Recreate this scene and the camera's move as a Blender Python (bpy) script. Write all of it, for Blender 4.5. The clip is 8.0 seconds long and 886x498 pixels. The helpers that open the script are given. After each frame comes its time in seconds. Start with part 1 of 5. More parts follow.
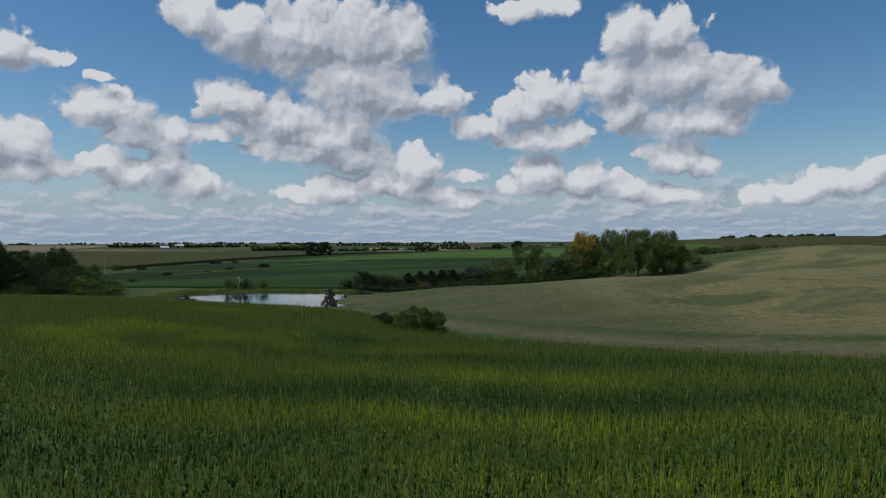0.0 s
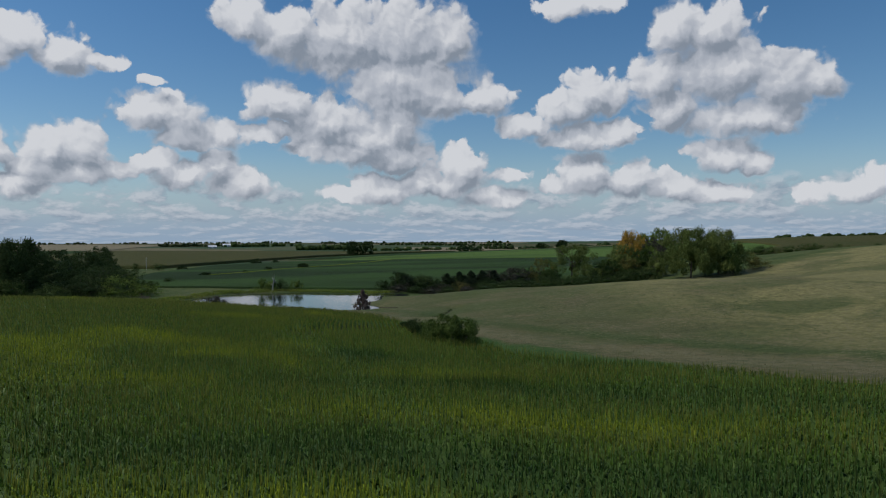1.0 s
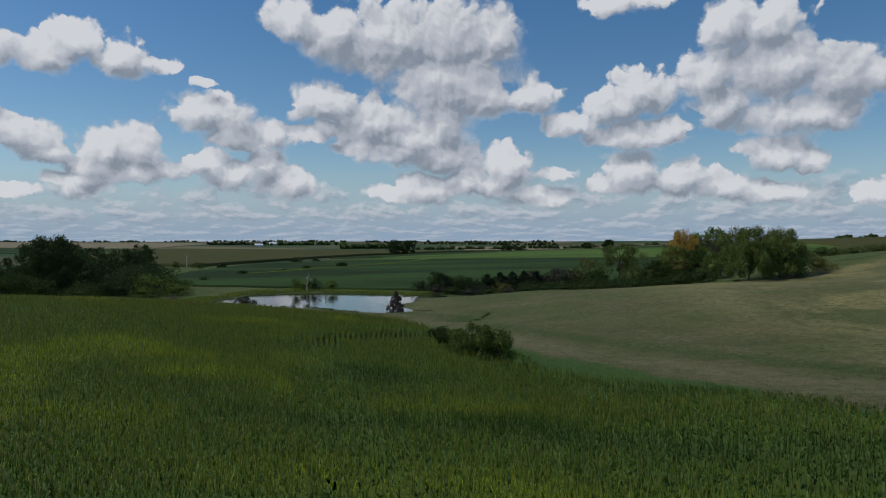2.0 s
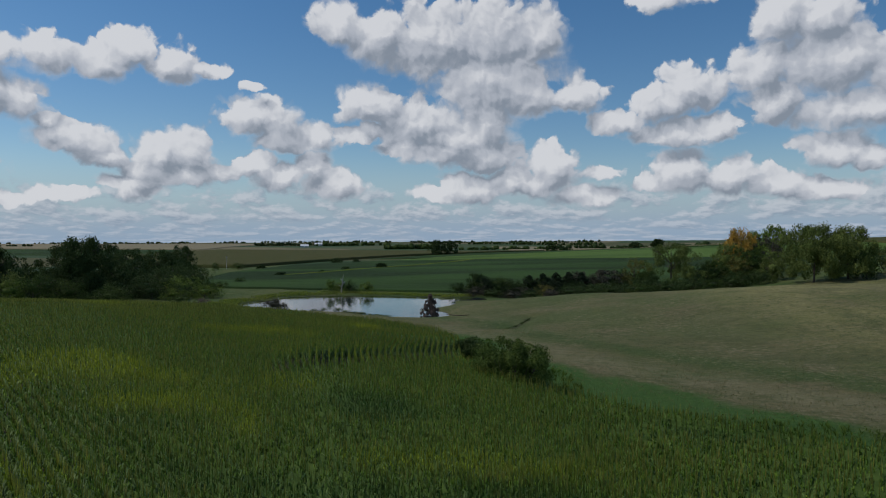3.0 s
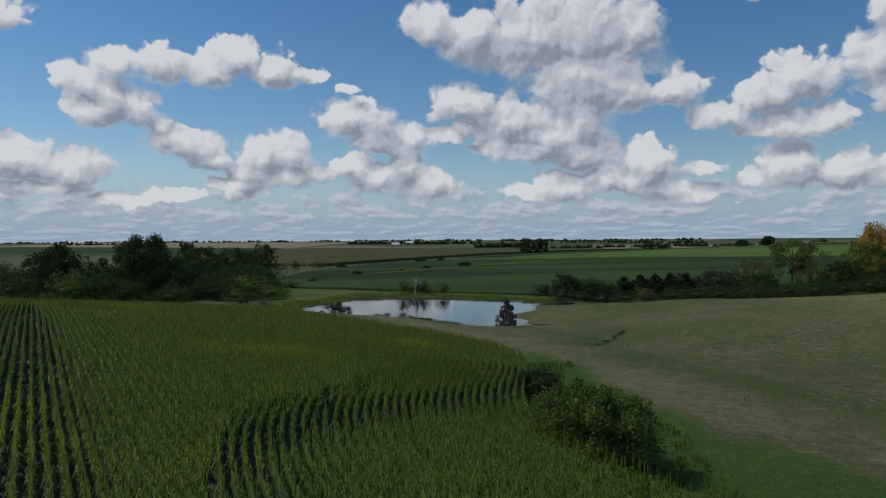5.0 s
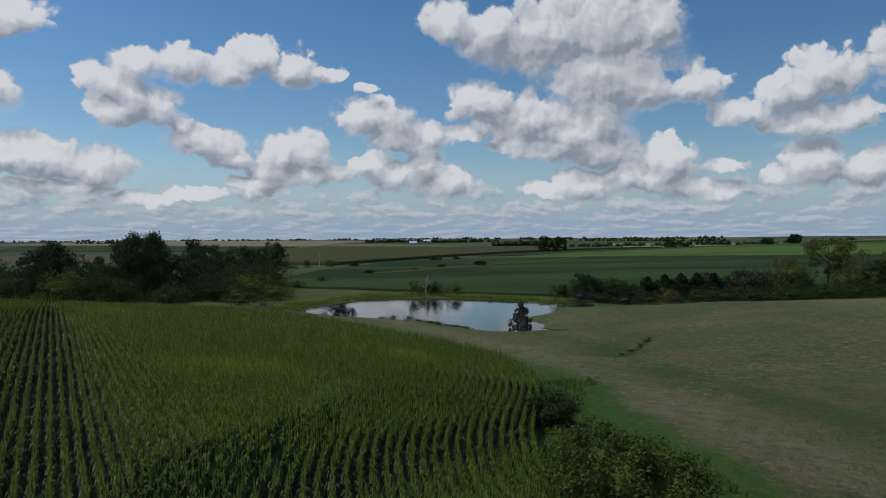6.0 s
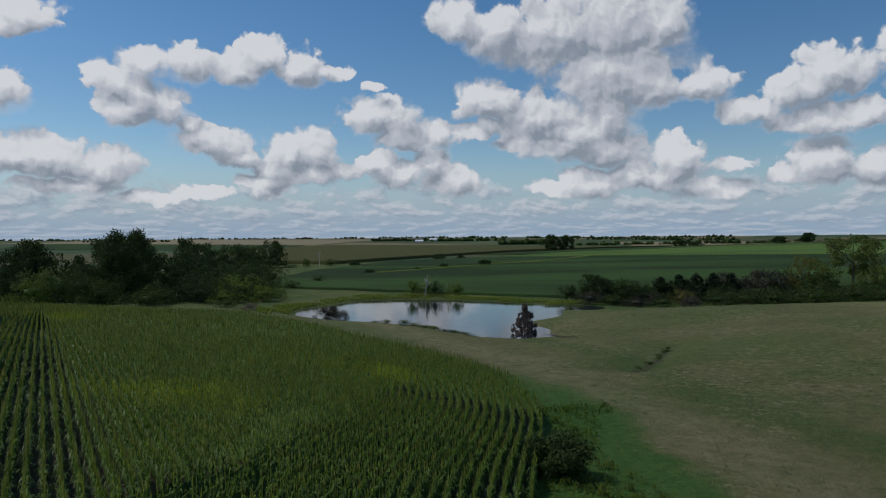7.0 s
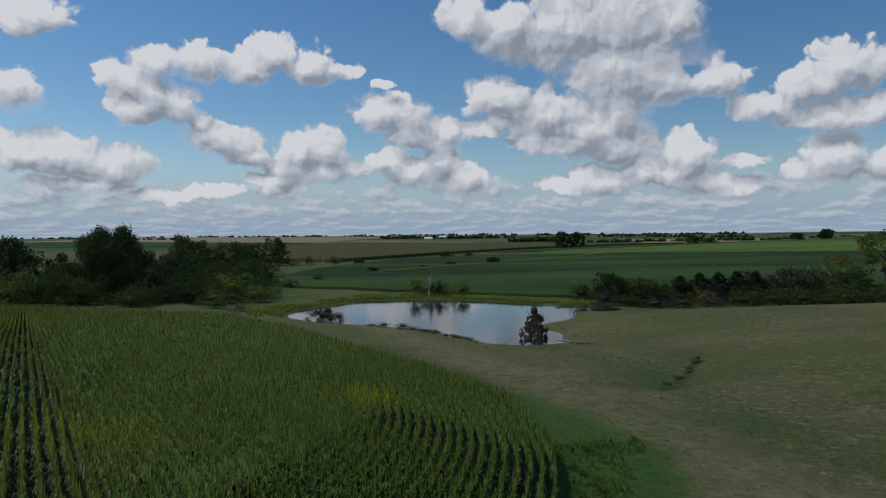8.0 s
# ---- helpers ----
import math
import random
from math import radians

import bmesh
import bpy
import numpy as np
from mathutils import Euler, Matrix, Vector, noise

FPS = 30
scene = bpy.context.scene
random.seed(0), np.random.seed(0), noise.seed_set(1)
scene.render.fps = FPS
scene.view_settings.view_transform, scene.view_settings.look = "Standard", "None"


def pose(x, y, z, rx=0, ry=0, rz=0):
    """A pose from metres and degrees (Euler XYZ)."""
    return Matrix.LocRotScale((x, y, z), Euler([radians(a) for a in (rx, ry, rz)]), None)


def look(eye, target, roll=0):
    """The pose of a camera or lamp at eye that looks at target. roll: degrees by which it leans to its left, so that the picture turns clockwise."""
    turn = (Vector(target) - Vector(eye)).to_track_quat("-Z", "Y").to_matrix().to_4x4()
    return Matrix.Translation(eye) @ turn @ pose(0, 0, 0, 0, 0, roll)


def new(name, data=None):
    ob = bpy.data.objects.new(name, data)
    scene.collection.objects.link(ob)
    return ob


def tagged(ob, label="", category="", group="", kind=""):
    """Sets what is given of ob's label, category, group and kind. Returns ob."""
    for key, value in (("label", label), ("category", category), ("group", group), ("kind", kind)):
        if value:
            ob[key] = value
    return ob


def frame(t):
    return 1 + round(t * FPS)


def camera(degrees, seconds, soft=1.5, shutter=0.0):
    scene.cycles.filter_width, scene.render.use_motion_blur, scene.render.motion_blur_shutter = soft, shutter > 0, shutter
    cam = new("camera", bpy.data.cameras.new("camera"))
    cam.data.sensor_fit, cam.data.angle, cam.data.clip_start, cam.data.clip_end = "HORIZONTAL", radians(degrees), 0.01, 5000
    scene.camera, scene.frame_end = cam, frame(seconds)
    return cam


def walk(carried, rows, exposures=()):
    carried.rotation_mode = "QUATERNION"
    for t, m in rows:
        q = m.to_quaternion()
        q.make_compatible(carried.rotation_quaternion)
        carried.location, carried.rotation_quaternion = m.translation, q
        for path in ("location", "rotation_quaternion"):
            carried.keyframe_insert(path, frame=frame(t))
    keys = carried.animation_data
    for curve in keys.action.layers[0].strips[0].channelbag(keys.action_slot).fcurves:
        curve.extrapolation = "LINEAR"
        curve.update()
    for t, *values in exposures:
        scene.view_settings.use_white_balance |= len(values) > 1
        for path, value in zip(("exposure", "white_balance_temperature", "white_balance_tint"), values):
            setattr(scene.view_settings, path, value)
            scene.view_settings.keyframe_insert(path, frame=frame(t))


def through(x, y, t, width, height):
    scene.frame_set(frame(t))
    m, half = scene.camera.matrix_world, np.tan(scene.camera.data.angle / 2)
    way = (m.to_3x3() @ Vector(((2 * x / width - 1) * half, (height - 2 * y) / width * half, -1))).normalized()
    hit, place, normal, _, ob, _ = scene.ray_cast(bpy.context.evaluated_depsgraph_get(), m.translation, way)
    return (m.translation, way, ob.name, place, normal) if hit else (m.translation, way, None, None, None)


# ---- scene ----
cam = camera(65.4, 8.0, soft=1.1)
PATH = [
    (0, (-0.828, -16.595, 21.755), (-1.053, -14.608, 21.736), -0.3),
    (0.5, (-0.679, -9.822, 21.72), (-0.967, -7.843, 21.7), -0.3),
    (1, (-0.651, -3.092, 21.718), (-1.002, -1.123, 21.698), -0.3),
    (1.5, (-0.794, 3.593, 21.672), (-1.208, 5.55, 21.651), -0.3),
    (1.7, (-0.918, 6.293, 21.666), (-1.358, 8.244, 21.644), -0.2),
    (2.8, (-1.862, 21.248, 21.535), (-2.436, 23.164, 21.515), -0.2),
    (3, (-2.11, 23.92, 21.522), (-2.712, 25.827, 21.501), -0.3),
    (3.5, (-2.887, 30.488, 21.436), (-3.558, 32.372, 21.414), -0.3),
    (4, (-3.903, 36.925, 21.329), (-4.639, 38.784, 21.306), -0.3),
    (4.5, (-5.19, 43.393, 21.211), (-5.986, 45.228, 21.187), -0.3),
    (5, (-6.67, 49.839, 21.062), (-7.52, 51.649, 21.038), -0.4),
    (5.2, (-7.334, 52.411, 21.027), (-8.205, 54.211, 21.001), -0.5),
    (6.3, (-11.438, 66.676, 20.761), (-12.34, 68.461, 20.732), -0.4),
    (6.5, (-12.234, 69.271, 20.734), (-13.14, 71.054, 20.704), -0.4),
    (7, (-14.383, 75.74, 20.592), (-15.299, 77.518, 20.56), -0.4),
    (7.5, (-16.685, 82.184, 20.394), (-17.613, 83.956, 20.359), -0.3),
    (8, (-19.086, 88.619, 20.204), (-20.027, 90.383, 20.165), -0.5),
]
walk(cam, [(t, look(eye, target, roll)) for t, eye, target, roll in PATH])

# ---- sky, sun ----
SUN_ELEV, SUN_AZ = 50.0, -100.0          # degrees; azimuth from +y towards +x


class Nodes:
    """Small helper round a node tree."""

    def __init__(self, tree):
        self.tree = tree

    def add(self, kind):
        return self.tree.nodes.new(kind)

    def link(self, a, b):
        self.tree.links.new(a, b)

    def put(self, value, socket):
        if isinstance(value, (int, float, tuple, list)):
            socket.default_value = value
        else:
            self.link(value, socket)

    def math(self, op, a, b=0.0, c=0.0, clamp=False):
        n = self.add("ShaderNodeMath")
        n.operation, n.use_clamp = op, clamp
        for v, s in zip((a, b, c), n.inputs):
            self.put(v, s)
        return n.outputs[0]

    def vec(self, op, a, b=(0, 0, 0)):
        n = self.add("ShaderNodeVectorMath")
        n.operation = op
        self.put(a, n.inputs[0])
        self.put(b, n.inputs[1])
        return n.outputs["Value" if op in ("LENGTH", "DOT_PRODUCT") else "Vector"]

    def scale(self, a, f):
        n = self.add("ShaderNodeVectorMath")
        n.operation = "SCALE"
        self.put(a, n.inputs[0])
        self.put(f, n.inputs["Scale"])
        return n.outputs[0]

    def step(self, v, lo, hi, a=0.0, b=1.0):
        n = self.add("ShaderNodeMapRange")
        n.interpolation_type = "SMOOTHSTEP"
        for x, k in zip((v, lo, hi, a, b), ("Value", "From Min", "From Max", "To Min", "To Max")):
            self.put(x, n.inputs[k])
        return n.outputs["Result"]

    def noise(self, vector, scale, detail=4.0, rough=0.55, colour=False, distort=0.0):
        n = self.add("ShaderNodeTexNoise")
        self.put(vector, n.inputs["Vector"])
        n.inputs["Scale"].default_value = scale
        n.inputs["Detail"].default_value = detail
        n.inputs["Roughness"].default_value = rough
        n.inputs["Distortion"].default_value = distort
        return n.outputs["Color" if colour else "Fac"]

    def mix(self, fac, a, b):
        n = self.add("ShaderNodeMix")
        n.data_type = "RGBA"
        self.put(fac, n.inputs[0])
        cols = [s for s in n.inputs if s.type == "RGBA"]
        for v, s in zip((a, b), cols):
            self.put((*v, 1.0) if isinstance(v, tuple) and len(v) == 3 else v, s)
        return [s for s in n.outputs if s.type == "RGBA"][0]

    def join(self, x=0.0, y=0.0, z=0.0):
        n = self.add("ShaderNodeCombineXYZ")
        for v, s in zip((x, y, z), n.inputs):
            self.put(v, s)
        return n.outputs[0]


# cumulus puffs, cloud by cloud: azimuth, elevation and half sizes in degrees
CLOUDS = []


def cloud(*puffs):
    CLOUDS.append(puffs)


cloud((-25.9, 17.5, 2.8, 1.7), (-22.6, 16.7, 3.7, 2.4), (-18.0, 16.2, 5.6, 3.4), (-13.3, 16.5, 5.0, 3.4), (-9.7, 16.3, 2.7, 2.5),
      (-10.6, 12.0, 3.2, 1.8), (-6.6, 11.8, 2.6, 1.5), (-13.3, 13.0, 5.5, 3.1), (-23.6, 11.2, 3.5, 1.6), (-19.4, 9.8, 4.2, 2.5),
      (-16.1, 8.6, 4.6, 2.5), (-13.8, 9.9, 2.8, 2.7), (-17.5, 7.5, 5.1, 1.1), (-20.8, 7.7, 2.8, 0.8), (-13.8, 7.2, 3.7, 1.6))
cloud((-8.8, 6.2, 3.1, 2.0), (-9.7, 4.8, 4.0, 1.1), (-11.5, 5.1, 2.7, 1.4), (-15.2, 4.5, 3.2, 1.3), (-18.0, 3.8, 2.3, 0.7),
      (-5.8, 3.6, 3.0, 0.9), (-4.5, 5.6, 2.1, 0.7))
cloud((8.5, 16.2, 2.4, 1.9), (11.5, 15.9, 3.2, 2.1), (12.4, 12.9, 4.6, 2.9), (16.1, 11.8, 3.2, 2.5), (18.4, 11.6, 2.1, 1.6),
      (13.6, 9.2, 5.0, 1.5), (7.2, 12.9, 3.1, 1.9), (2.2, 11.8, 3.0, 2.0), (-0.1, 10.7, 2.8, 1.6), (-3.3, 9.7, 2.3, 1.1),
      (1.3, 8.5, 4.4, 1.1), (4.1, 8.8, 2.3, 1.1), (8.1, 10.4, 2.6, 1.7))
cloud((11.9, 6.7, 3.0, 1.3), (14.4, 6.0, 1.4, 1.0), (1.8, 5.5, 3.2, 1.8), (4.9, 5.0, 3.2, 1.6), (8.1, 4.2, 2.6, 1.1),
      (-1.0, 4.6, 1.4, 0.9), (11.5, 3.7, 3.4, 1.0))
cloud((20.3, 3.8, 3.4, 1.0), (23.2, 4.3, 2.8, 1.2), (25.3, 4.6, 2.0, 1.4), (18.0, 3.7, 1.6, 0.8), (0.0, 18.5, 2.8, 1.0), (2.7, 18.6, 2.7, 0.8))
cloud((-32.8, 10.1, 2.7, 1.6), (-31.0, 9.7, 2.5, 2.0), (-30.1, 8.2, 3.2, 1.1), (-27.8, 8.7, 2.1, 1.1), (-25.0, 8.7, 2.3, 0.8), (-23.4, 9.2, 1.4, 0.5))
cloud((-39.8, 7.0, 2.5, 2.0), (-37.7, 7.1, 2.6, 2.0), (-38.2, 5.1, 3.4, 0.9), (-41.1, 5.7, 1.7, 0.9), (-32.8, 6.3, 1.8, 1.1),
      (-30.6, 5.4, 2.7, 1.1), (-28.3, 6.4, 1.6, 1.3), (-26.4, 4.8, 2.8, 1.4), (-35.5, 5.4, 1.8, 0.9))
cloud((-45.9, 8.0, 2.7, 1.3), (-44.4, 7.3, 2.4, 1.2), (-43.6, 6.7, 2.0, 0.9), (-47.4, 9.0, 1.3, 0.7))
cloud((-52.8, 11.9, 2.1, 1.3), (-51.1, 10.9, 2.8, 2.0), (-48.9, 10.3, 2.2, 1.6), (-52.2, 9.8, 3.1, 1.4), (-50.4, 13.3, 2.5, 1.2),
      (-47.4, 13.8, 2.3, 1.6), (-43.5, 13.6, 2.4, 1.4), (-41.9, 14.6, 2.5, 1.4), (-38.9, 13.7, 2.3, 1.7), (-35.9, 13.1, 2.0, 0.5), (-32.8, 12.2, 0.9, 0.4))
cloud((-57.2, 6.2, 3.6, 1.8), (-53.5, 5.6, 3.4, 1.5), (-59.7, 6.1, 2.0, 1.6), (-55.4, 4.1, 4.1, 0.6), (-58.4, 15.8, 2.8, 1.3),
      (-59.8, 14.9, 2.0, 0.9), (-59.6, 10.6, 2.0, 1.5))
cloud((-41.9, 4.4, 2.7, 1.0), (-46.3, 3.6, 3.9, 0.6), (-50.1, 3.3, 2.9, 0.6))


def cloud_group():
    """How deep inside a puff a direction (azimuth, elevation in tens of degrees) lies: 1 at a puff's heart, 0 at its rim."""
    tree = bpy.data.node_groups.new("cloud_puffs", "ShaderNodeTree")
    tree.interface.new_socket("Vector", in_out="INPUT", socket_type="NodeSocketVector")
    tree.interface.new_socket("Depth", in_out="OUTPUT", socket_type="NodeSocketFloat")
    n = Nodes(tree)
    # x and y carry the direction, z the nearest puff so far
    state = n.vec("ADD", n.vec("MULTIPLY", n.add("NodeGroupInput").outputs[0], (1, 1, 0)), (0, 0, 9))
    for puffs in CLOUDS:
        for az, el, w, h in puffs:
            w, h = w * 1.06 + 0.12, h * 1.06 + 0.12
            m = n.add("ShaderNodeMapping")
            n.link(state, m.inputs["Vector"])
            m.inputs["Scale"].default_value = (10 / w, 10 / h, 0)
            m.inputs["Location"].default_value = (-az / w, -el / h, 0)
            state = n.vec("MINIMUM", state, n.join(99.0, 99.0, n.vec("LENGTH", m.outputs[0])))
    last = n.add("ShaderNodeSeparateXYZ")
    n.link(state, last.inputs[0])
    n.link(n.math("SUBTRACT", 1.0, last.outputs[2]), n.add("NodeGroupOutput").inputs[0])
    return tree


def make_world():
    world = bpy.data.worlds.new("sky")
    scene.world = world
    world.use_nodes = True
    world.node_tree.nodes.clear()
    n = Nodes(world.node_tree)
    way = n.add("ShaderNodeTexCoord").outputs["Generated"]
    part_xyz = n.add("ShaderNodeSeparateXYZ")
    n.link(way, part_xyz.inputs[0])
    x, y, z = part_xyz.outputs
    az = n.math("MULTIPLY", n.math("ARCTAN2", x, y), 5.7296)
    el = n.math("MULTIPLY", n.math("ARCSINE", z), 5.7296)
    flat = n.join(az, el, 0.0)
    group = cloud_group()

    def warp(v):
        """Bends straight rims: a wide sway and a fine fraying."""
        wide = n.vec("SUBTRACT", n.noise(v, 3.6, 3.0, 0.5, colour=True), (0.5, 0.5, 0.5))
        fine = n.vec("SUBTRACT", n.noise(v, 17.0, 4.0, 0.6, colour=True), (0.5, 0.5, 0.5))
        both = n.vec("ADD", n.scale(wide, 0.17), n.scale(fine, 0.055))
        return n.vec("ADD", v, n.vec("MULTIPLY", both, (1, 1, 0)))

    def depth(v):
        g = n.add("ShaderNodeGroup")
        g.node_tree = group
        n.link(v, g.inputs[0])
        return g.outputs[0]

    def heaps(v, scale):
        """Rounded heaps upon heaps, as on a cumulus: 1 on their crowns."""
        cells = n.add("ShaderNodeTexVoronoi")
        cells.feature = "SMOOTH_F1"
        cells.inputs["Scale"].default_value = scale
        cells.inputs["Smoothness"].default_value = 0.25
        cells.inputs["Detail"].default_value = 2.5
        cells.inputs["Roughness"].default_value = 0.5
        n.link(v, cells.inputs["Vector"])
        return n.math("SUBTRACT", 1.0, cells.outputs["Distance"])

    bent = warp(flat)
    up, up_small = (-0.07, 0.15, 0.0), (-0.028, 0.042, 0.0)
    here, above = depth(bent), depth(n.vec("ADD", bent, up))
    heap, heap_up = heaps(bent, 5.5), heaps(n.vec("ADD", bent, up_small), 5.5)
    veil, veil_up = n.noise(bent, 6.0, 8.0, 0.58), n.noise(n.vec("ADD", bent, up_small), 6.0, 8.0, 0.58)
    slant = n.math("SUBTRACT", here, above)
    top_side = n.step(slant, -0.22, 0.10)
    body = n.math("ADD", here, n.math("MULTIPLY", n.math("SUBTRACT", heap, 0.42), n.math("ADD", 0.20, n.math("MULTIPLY", top_side, 0.34))))
    body = n.math("ADD", body, n.math("MULTIPLY", n.math("SUBTRACT", veil, 0.40), 0.62))
    wisp = n.step(n.noise(flat, 1.7, 3.0, 0.5), 0.44, 0.66)
    mask_near = n.step(body, n.math("SUBTRACT", -0.02, n.math("MULTIPLY", wisp, 0.16)),
                       n.math("ADD", n.math("SUBTRACT", 0.30, n.math("MULTIPLY", top_side, 0.16)), n.math("MULTIPLY", wisp, 0.16)))
    lit = n.math("ADD", n.math("MULTIPLY", slant, 1.1), n.math("MULTIPLY", n.math("SUBTRACT", heap, heap_up), 0.75))
    lit = n.math("ADD", lit, n.math("MULTIPLY", n.math("SUBTRACT", veil, veil_up), 0.5))
    lit = n.math("SUBTRACT", lit, n.math("MULTIPLY", n.step(body, 0.1, 0.9), 0.10))
    lit = n.math("ADD", lit, n.math("MULTIPLY", n.math("SUBTRACT", n.noise(flat, 2.6, 2.0, 0.5), 0.5), 0.55))
    shade = n.step(lit, -0.62, 0.10)
    glow = n.step(lit, -0.06, 0.72)

    # the far cloud deck and the rest of the sky
    lofty = n.math("MULTIPLY", n.math("LOGARITHM", n.math("ADD", n.math("MAXIMUM", el, 0.0), 0.07), 2.71828), 0.8)
    deck = n.vec("ADD", n.join(az, lofty, 3.0), n.scale(n.vec("SUBTRACT", n.noise(n.join(az, lofty, 1.0), 9.0, 3.0, 0.5, colour=True), (0.5, 0.5, 0.5)), 0.06))
    def rank(v):
        return n.math("ADD", n.math("MULTIPLY", n.noise(v, 3.6, 8.0, 0.6), 0.86), n.math("MULTIPLY", heaps(v, 6.0), 0.10))

    deck_n, deck_up = rank(deck), rank(n.vec("ADD", deck, (-0.03, 0.085, 0.0)))
    aside = n.math("MAXIMUM", n.step(az, 3.2, 3.9), n.step(n.math("MULTIPLY", az, -1.0), 6.5, 7.2))
    low = n.step(el, 0.36, 0.60, 1.0, 0.0)
    brim = n.math("SUBTRACT", 0.60, n.math("MULTIPLY", n.math("MAXIMUM", low, n.math("MULTIPLY", aside, 0.75)), 0.19))
    mask_far = n.step(n.math("SUBTRACT", deck_n, brim), -0.05, 0.10)
    mask_far = n.math("MULTIPLY", mask_far, n.math("MAXIMUM", low, aside))
    light_far = n.step(n.math("SUBTRACT", deck_n, deck_up), -0.15, 0.13)

    sky = n.add("ShaderNodeTexSky")
    sky.sky_type, sky.sun_disc = "NISHITA", False
    sky.sun_elevation, sky.sun_rotation = radians(SUN_ELEV), radians(SUN_AZ)
    sky.air_density, sky.dust_density, sky.ozone_density, sky.altitude = 1.0, 0.3, 1.6, 300
    clear = n.add("ShaderNodeBackground")
    blue = n.add("ShaderNodeHueSaturation")
    blue.inputs["Saturation"].default_value = 1.3
    n.link(sky.outputs[0], blue.inputs["Color"])
    n.link(blue.outputs[0], clear.inputs["Color"])
    clear.inputs["Strength"].default_value = 0.082
    near_col = n.mix(glow, n.mix(shade, (0.225, 0.262, 0.32), (0.41, 0.44, 0.50)), (0.63, 0.645, 0.68))
    far_col = n.mix(light_far, (0.225, 0.285, 0.37), (0.50, 0.535, 0.59))
    col = n.mix(mask_near, far_col, near_col)
    puffs = n.add("ShaderNodeBackground")
    n.link(col, puffs.inputs["Color"])
    puffs.inputs["Strength"].default_value = 1.0
    mask = n.math("MAXIMUM", n.math("MULTIPLY", mask_near, 0.97), n.math("MULTIPLY", mask_far, 0.8))
    # whitish haze close to the horizon
    haze = n.add("ShaderNodeBackground")
    haze.inputs["Color"].default_value = (0.255, 0.35, 0.475, 1)
    both = n.add("ShaderNodeMixShader")
    n.link(mask, both.inputs[0])
    n.link(puffs.outputs[0], both.inputs[2])
    pale = n.add("ShaderNodeMixShader")
    n.link(n.step(el, 0.0, 0.75, 0.95, 0.0), pale.inputs[0])
    n.link(clear.outputs[0], pale.inputs[1])
    n.link(haze.outputs[0], pale.inputs[2])
    n.link(pale.outputs[0], both.inputs[1])
    end = n.add("ShaderNodeMixShader")
    n.link(n.step(el, 0.0, 0.30, 0.45, 0.0), end.inputs[0])
    n.link(both.outputs[0], end.inputs[1])
    n.link(haze.outputs[0], end.inputs[2])
    n.link(end.outputs[0], n.add("ShaderNodeOutputWorld").inputs["Surface"])
    world.cycles.sampling_method = "MANUAL"
    world.cycles.sample_map_resolution = 512


make_world()
sun = new("sun", bpy.data.lights.new("sun", "SUN"))
sun.data.energy, sun.data.angle, sun.data.color = 2.0, radians(4), (1.0, 0.95, 0.86)
a, e = radians(SUN_AZ), radians(SUN_ELEV)
sun.matrix_world = look(Vector((math.sin(a) * math.cos(e), math.cos(a) * math.cos(e), math.sin(e))) * 200, (0, 0, 0))

# ---- the lie of the land ----
HILL_X, HILL_Y = (-240, -165, -110, -60, -20, 25, 90, 170), (-20, 40, 90, 135, 180, 230, 300, 390)
HILLS = (0.7, 2.2, 2.0, 1.0, 0.2, -0.4, -0.6, -0.4,
         2.2, 2.5, 1.5, 0.6, -0.5, -0.7, -0.6, -1.0,
         2.7, 1.5, 1.2, 2.6, 0.6, -1.6, -0.4, 0.4,
         2.8, 0.9, 1.0, 1.1, -2.3, -1.3, -1.1, -0.0,
         2.9, 0.7, 0.3, 0.1, -1.8, 1.5, -1.2, -1.2,
         3.0, 1.0, -1.3, -0.8, 2.5, 4.0, -1.5, -0.8,
         3.6, 4.0, 2.5, 1.7, 2.7, 1.4, -0.8, 2.5,
         1.0, 1.0, 0.8, 1.0, 1.1, 3.1, 9.3, 6.9)


def smooth(v, lo, hi):
    s = np.clip((v - lo) / (hi - lo), 0, 1)
    return s * s * (3 - 2 * s)


def pond_depth(x, y):
    """Above 0 inside the pond, 0 at its shore."""
    wob = 0.035 * np.sin(x * 0.31 + 1.0) * np.sin(y * 0.27) + 0.03 * np.sin(x * 0.13 + y * 0.17)
    main = 1 - (np.abs((x + 107) / 36) ** 3.0 + np.abs((y - 248) / 30.5) ** 3.0) ** (1 / 3.0)
    arm = np.maximum(1 - np.hypot((x + 77) / 12, (y - 217) / 8.5), np.maximum(1 - np.hypot((x + 68) / 9.5, (y - 211.5) / 8.5), 1 - np.hypot((x + 71) / 9, (y - 220) / 8)))
    inlet = 1 - np.hypot((x + 73) / 9, (y - 272) / 7)
    return np.maximum(np.maximum(main, arm * 0.45), inlet * 0.3) + wob * 0.5


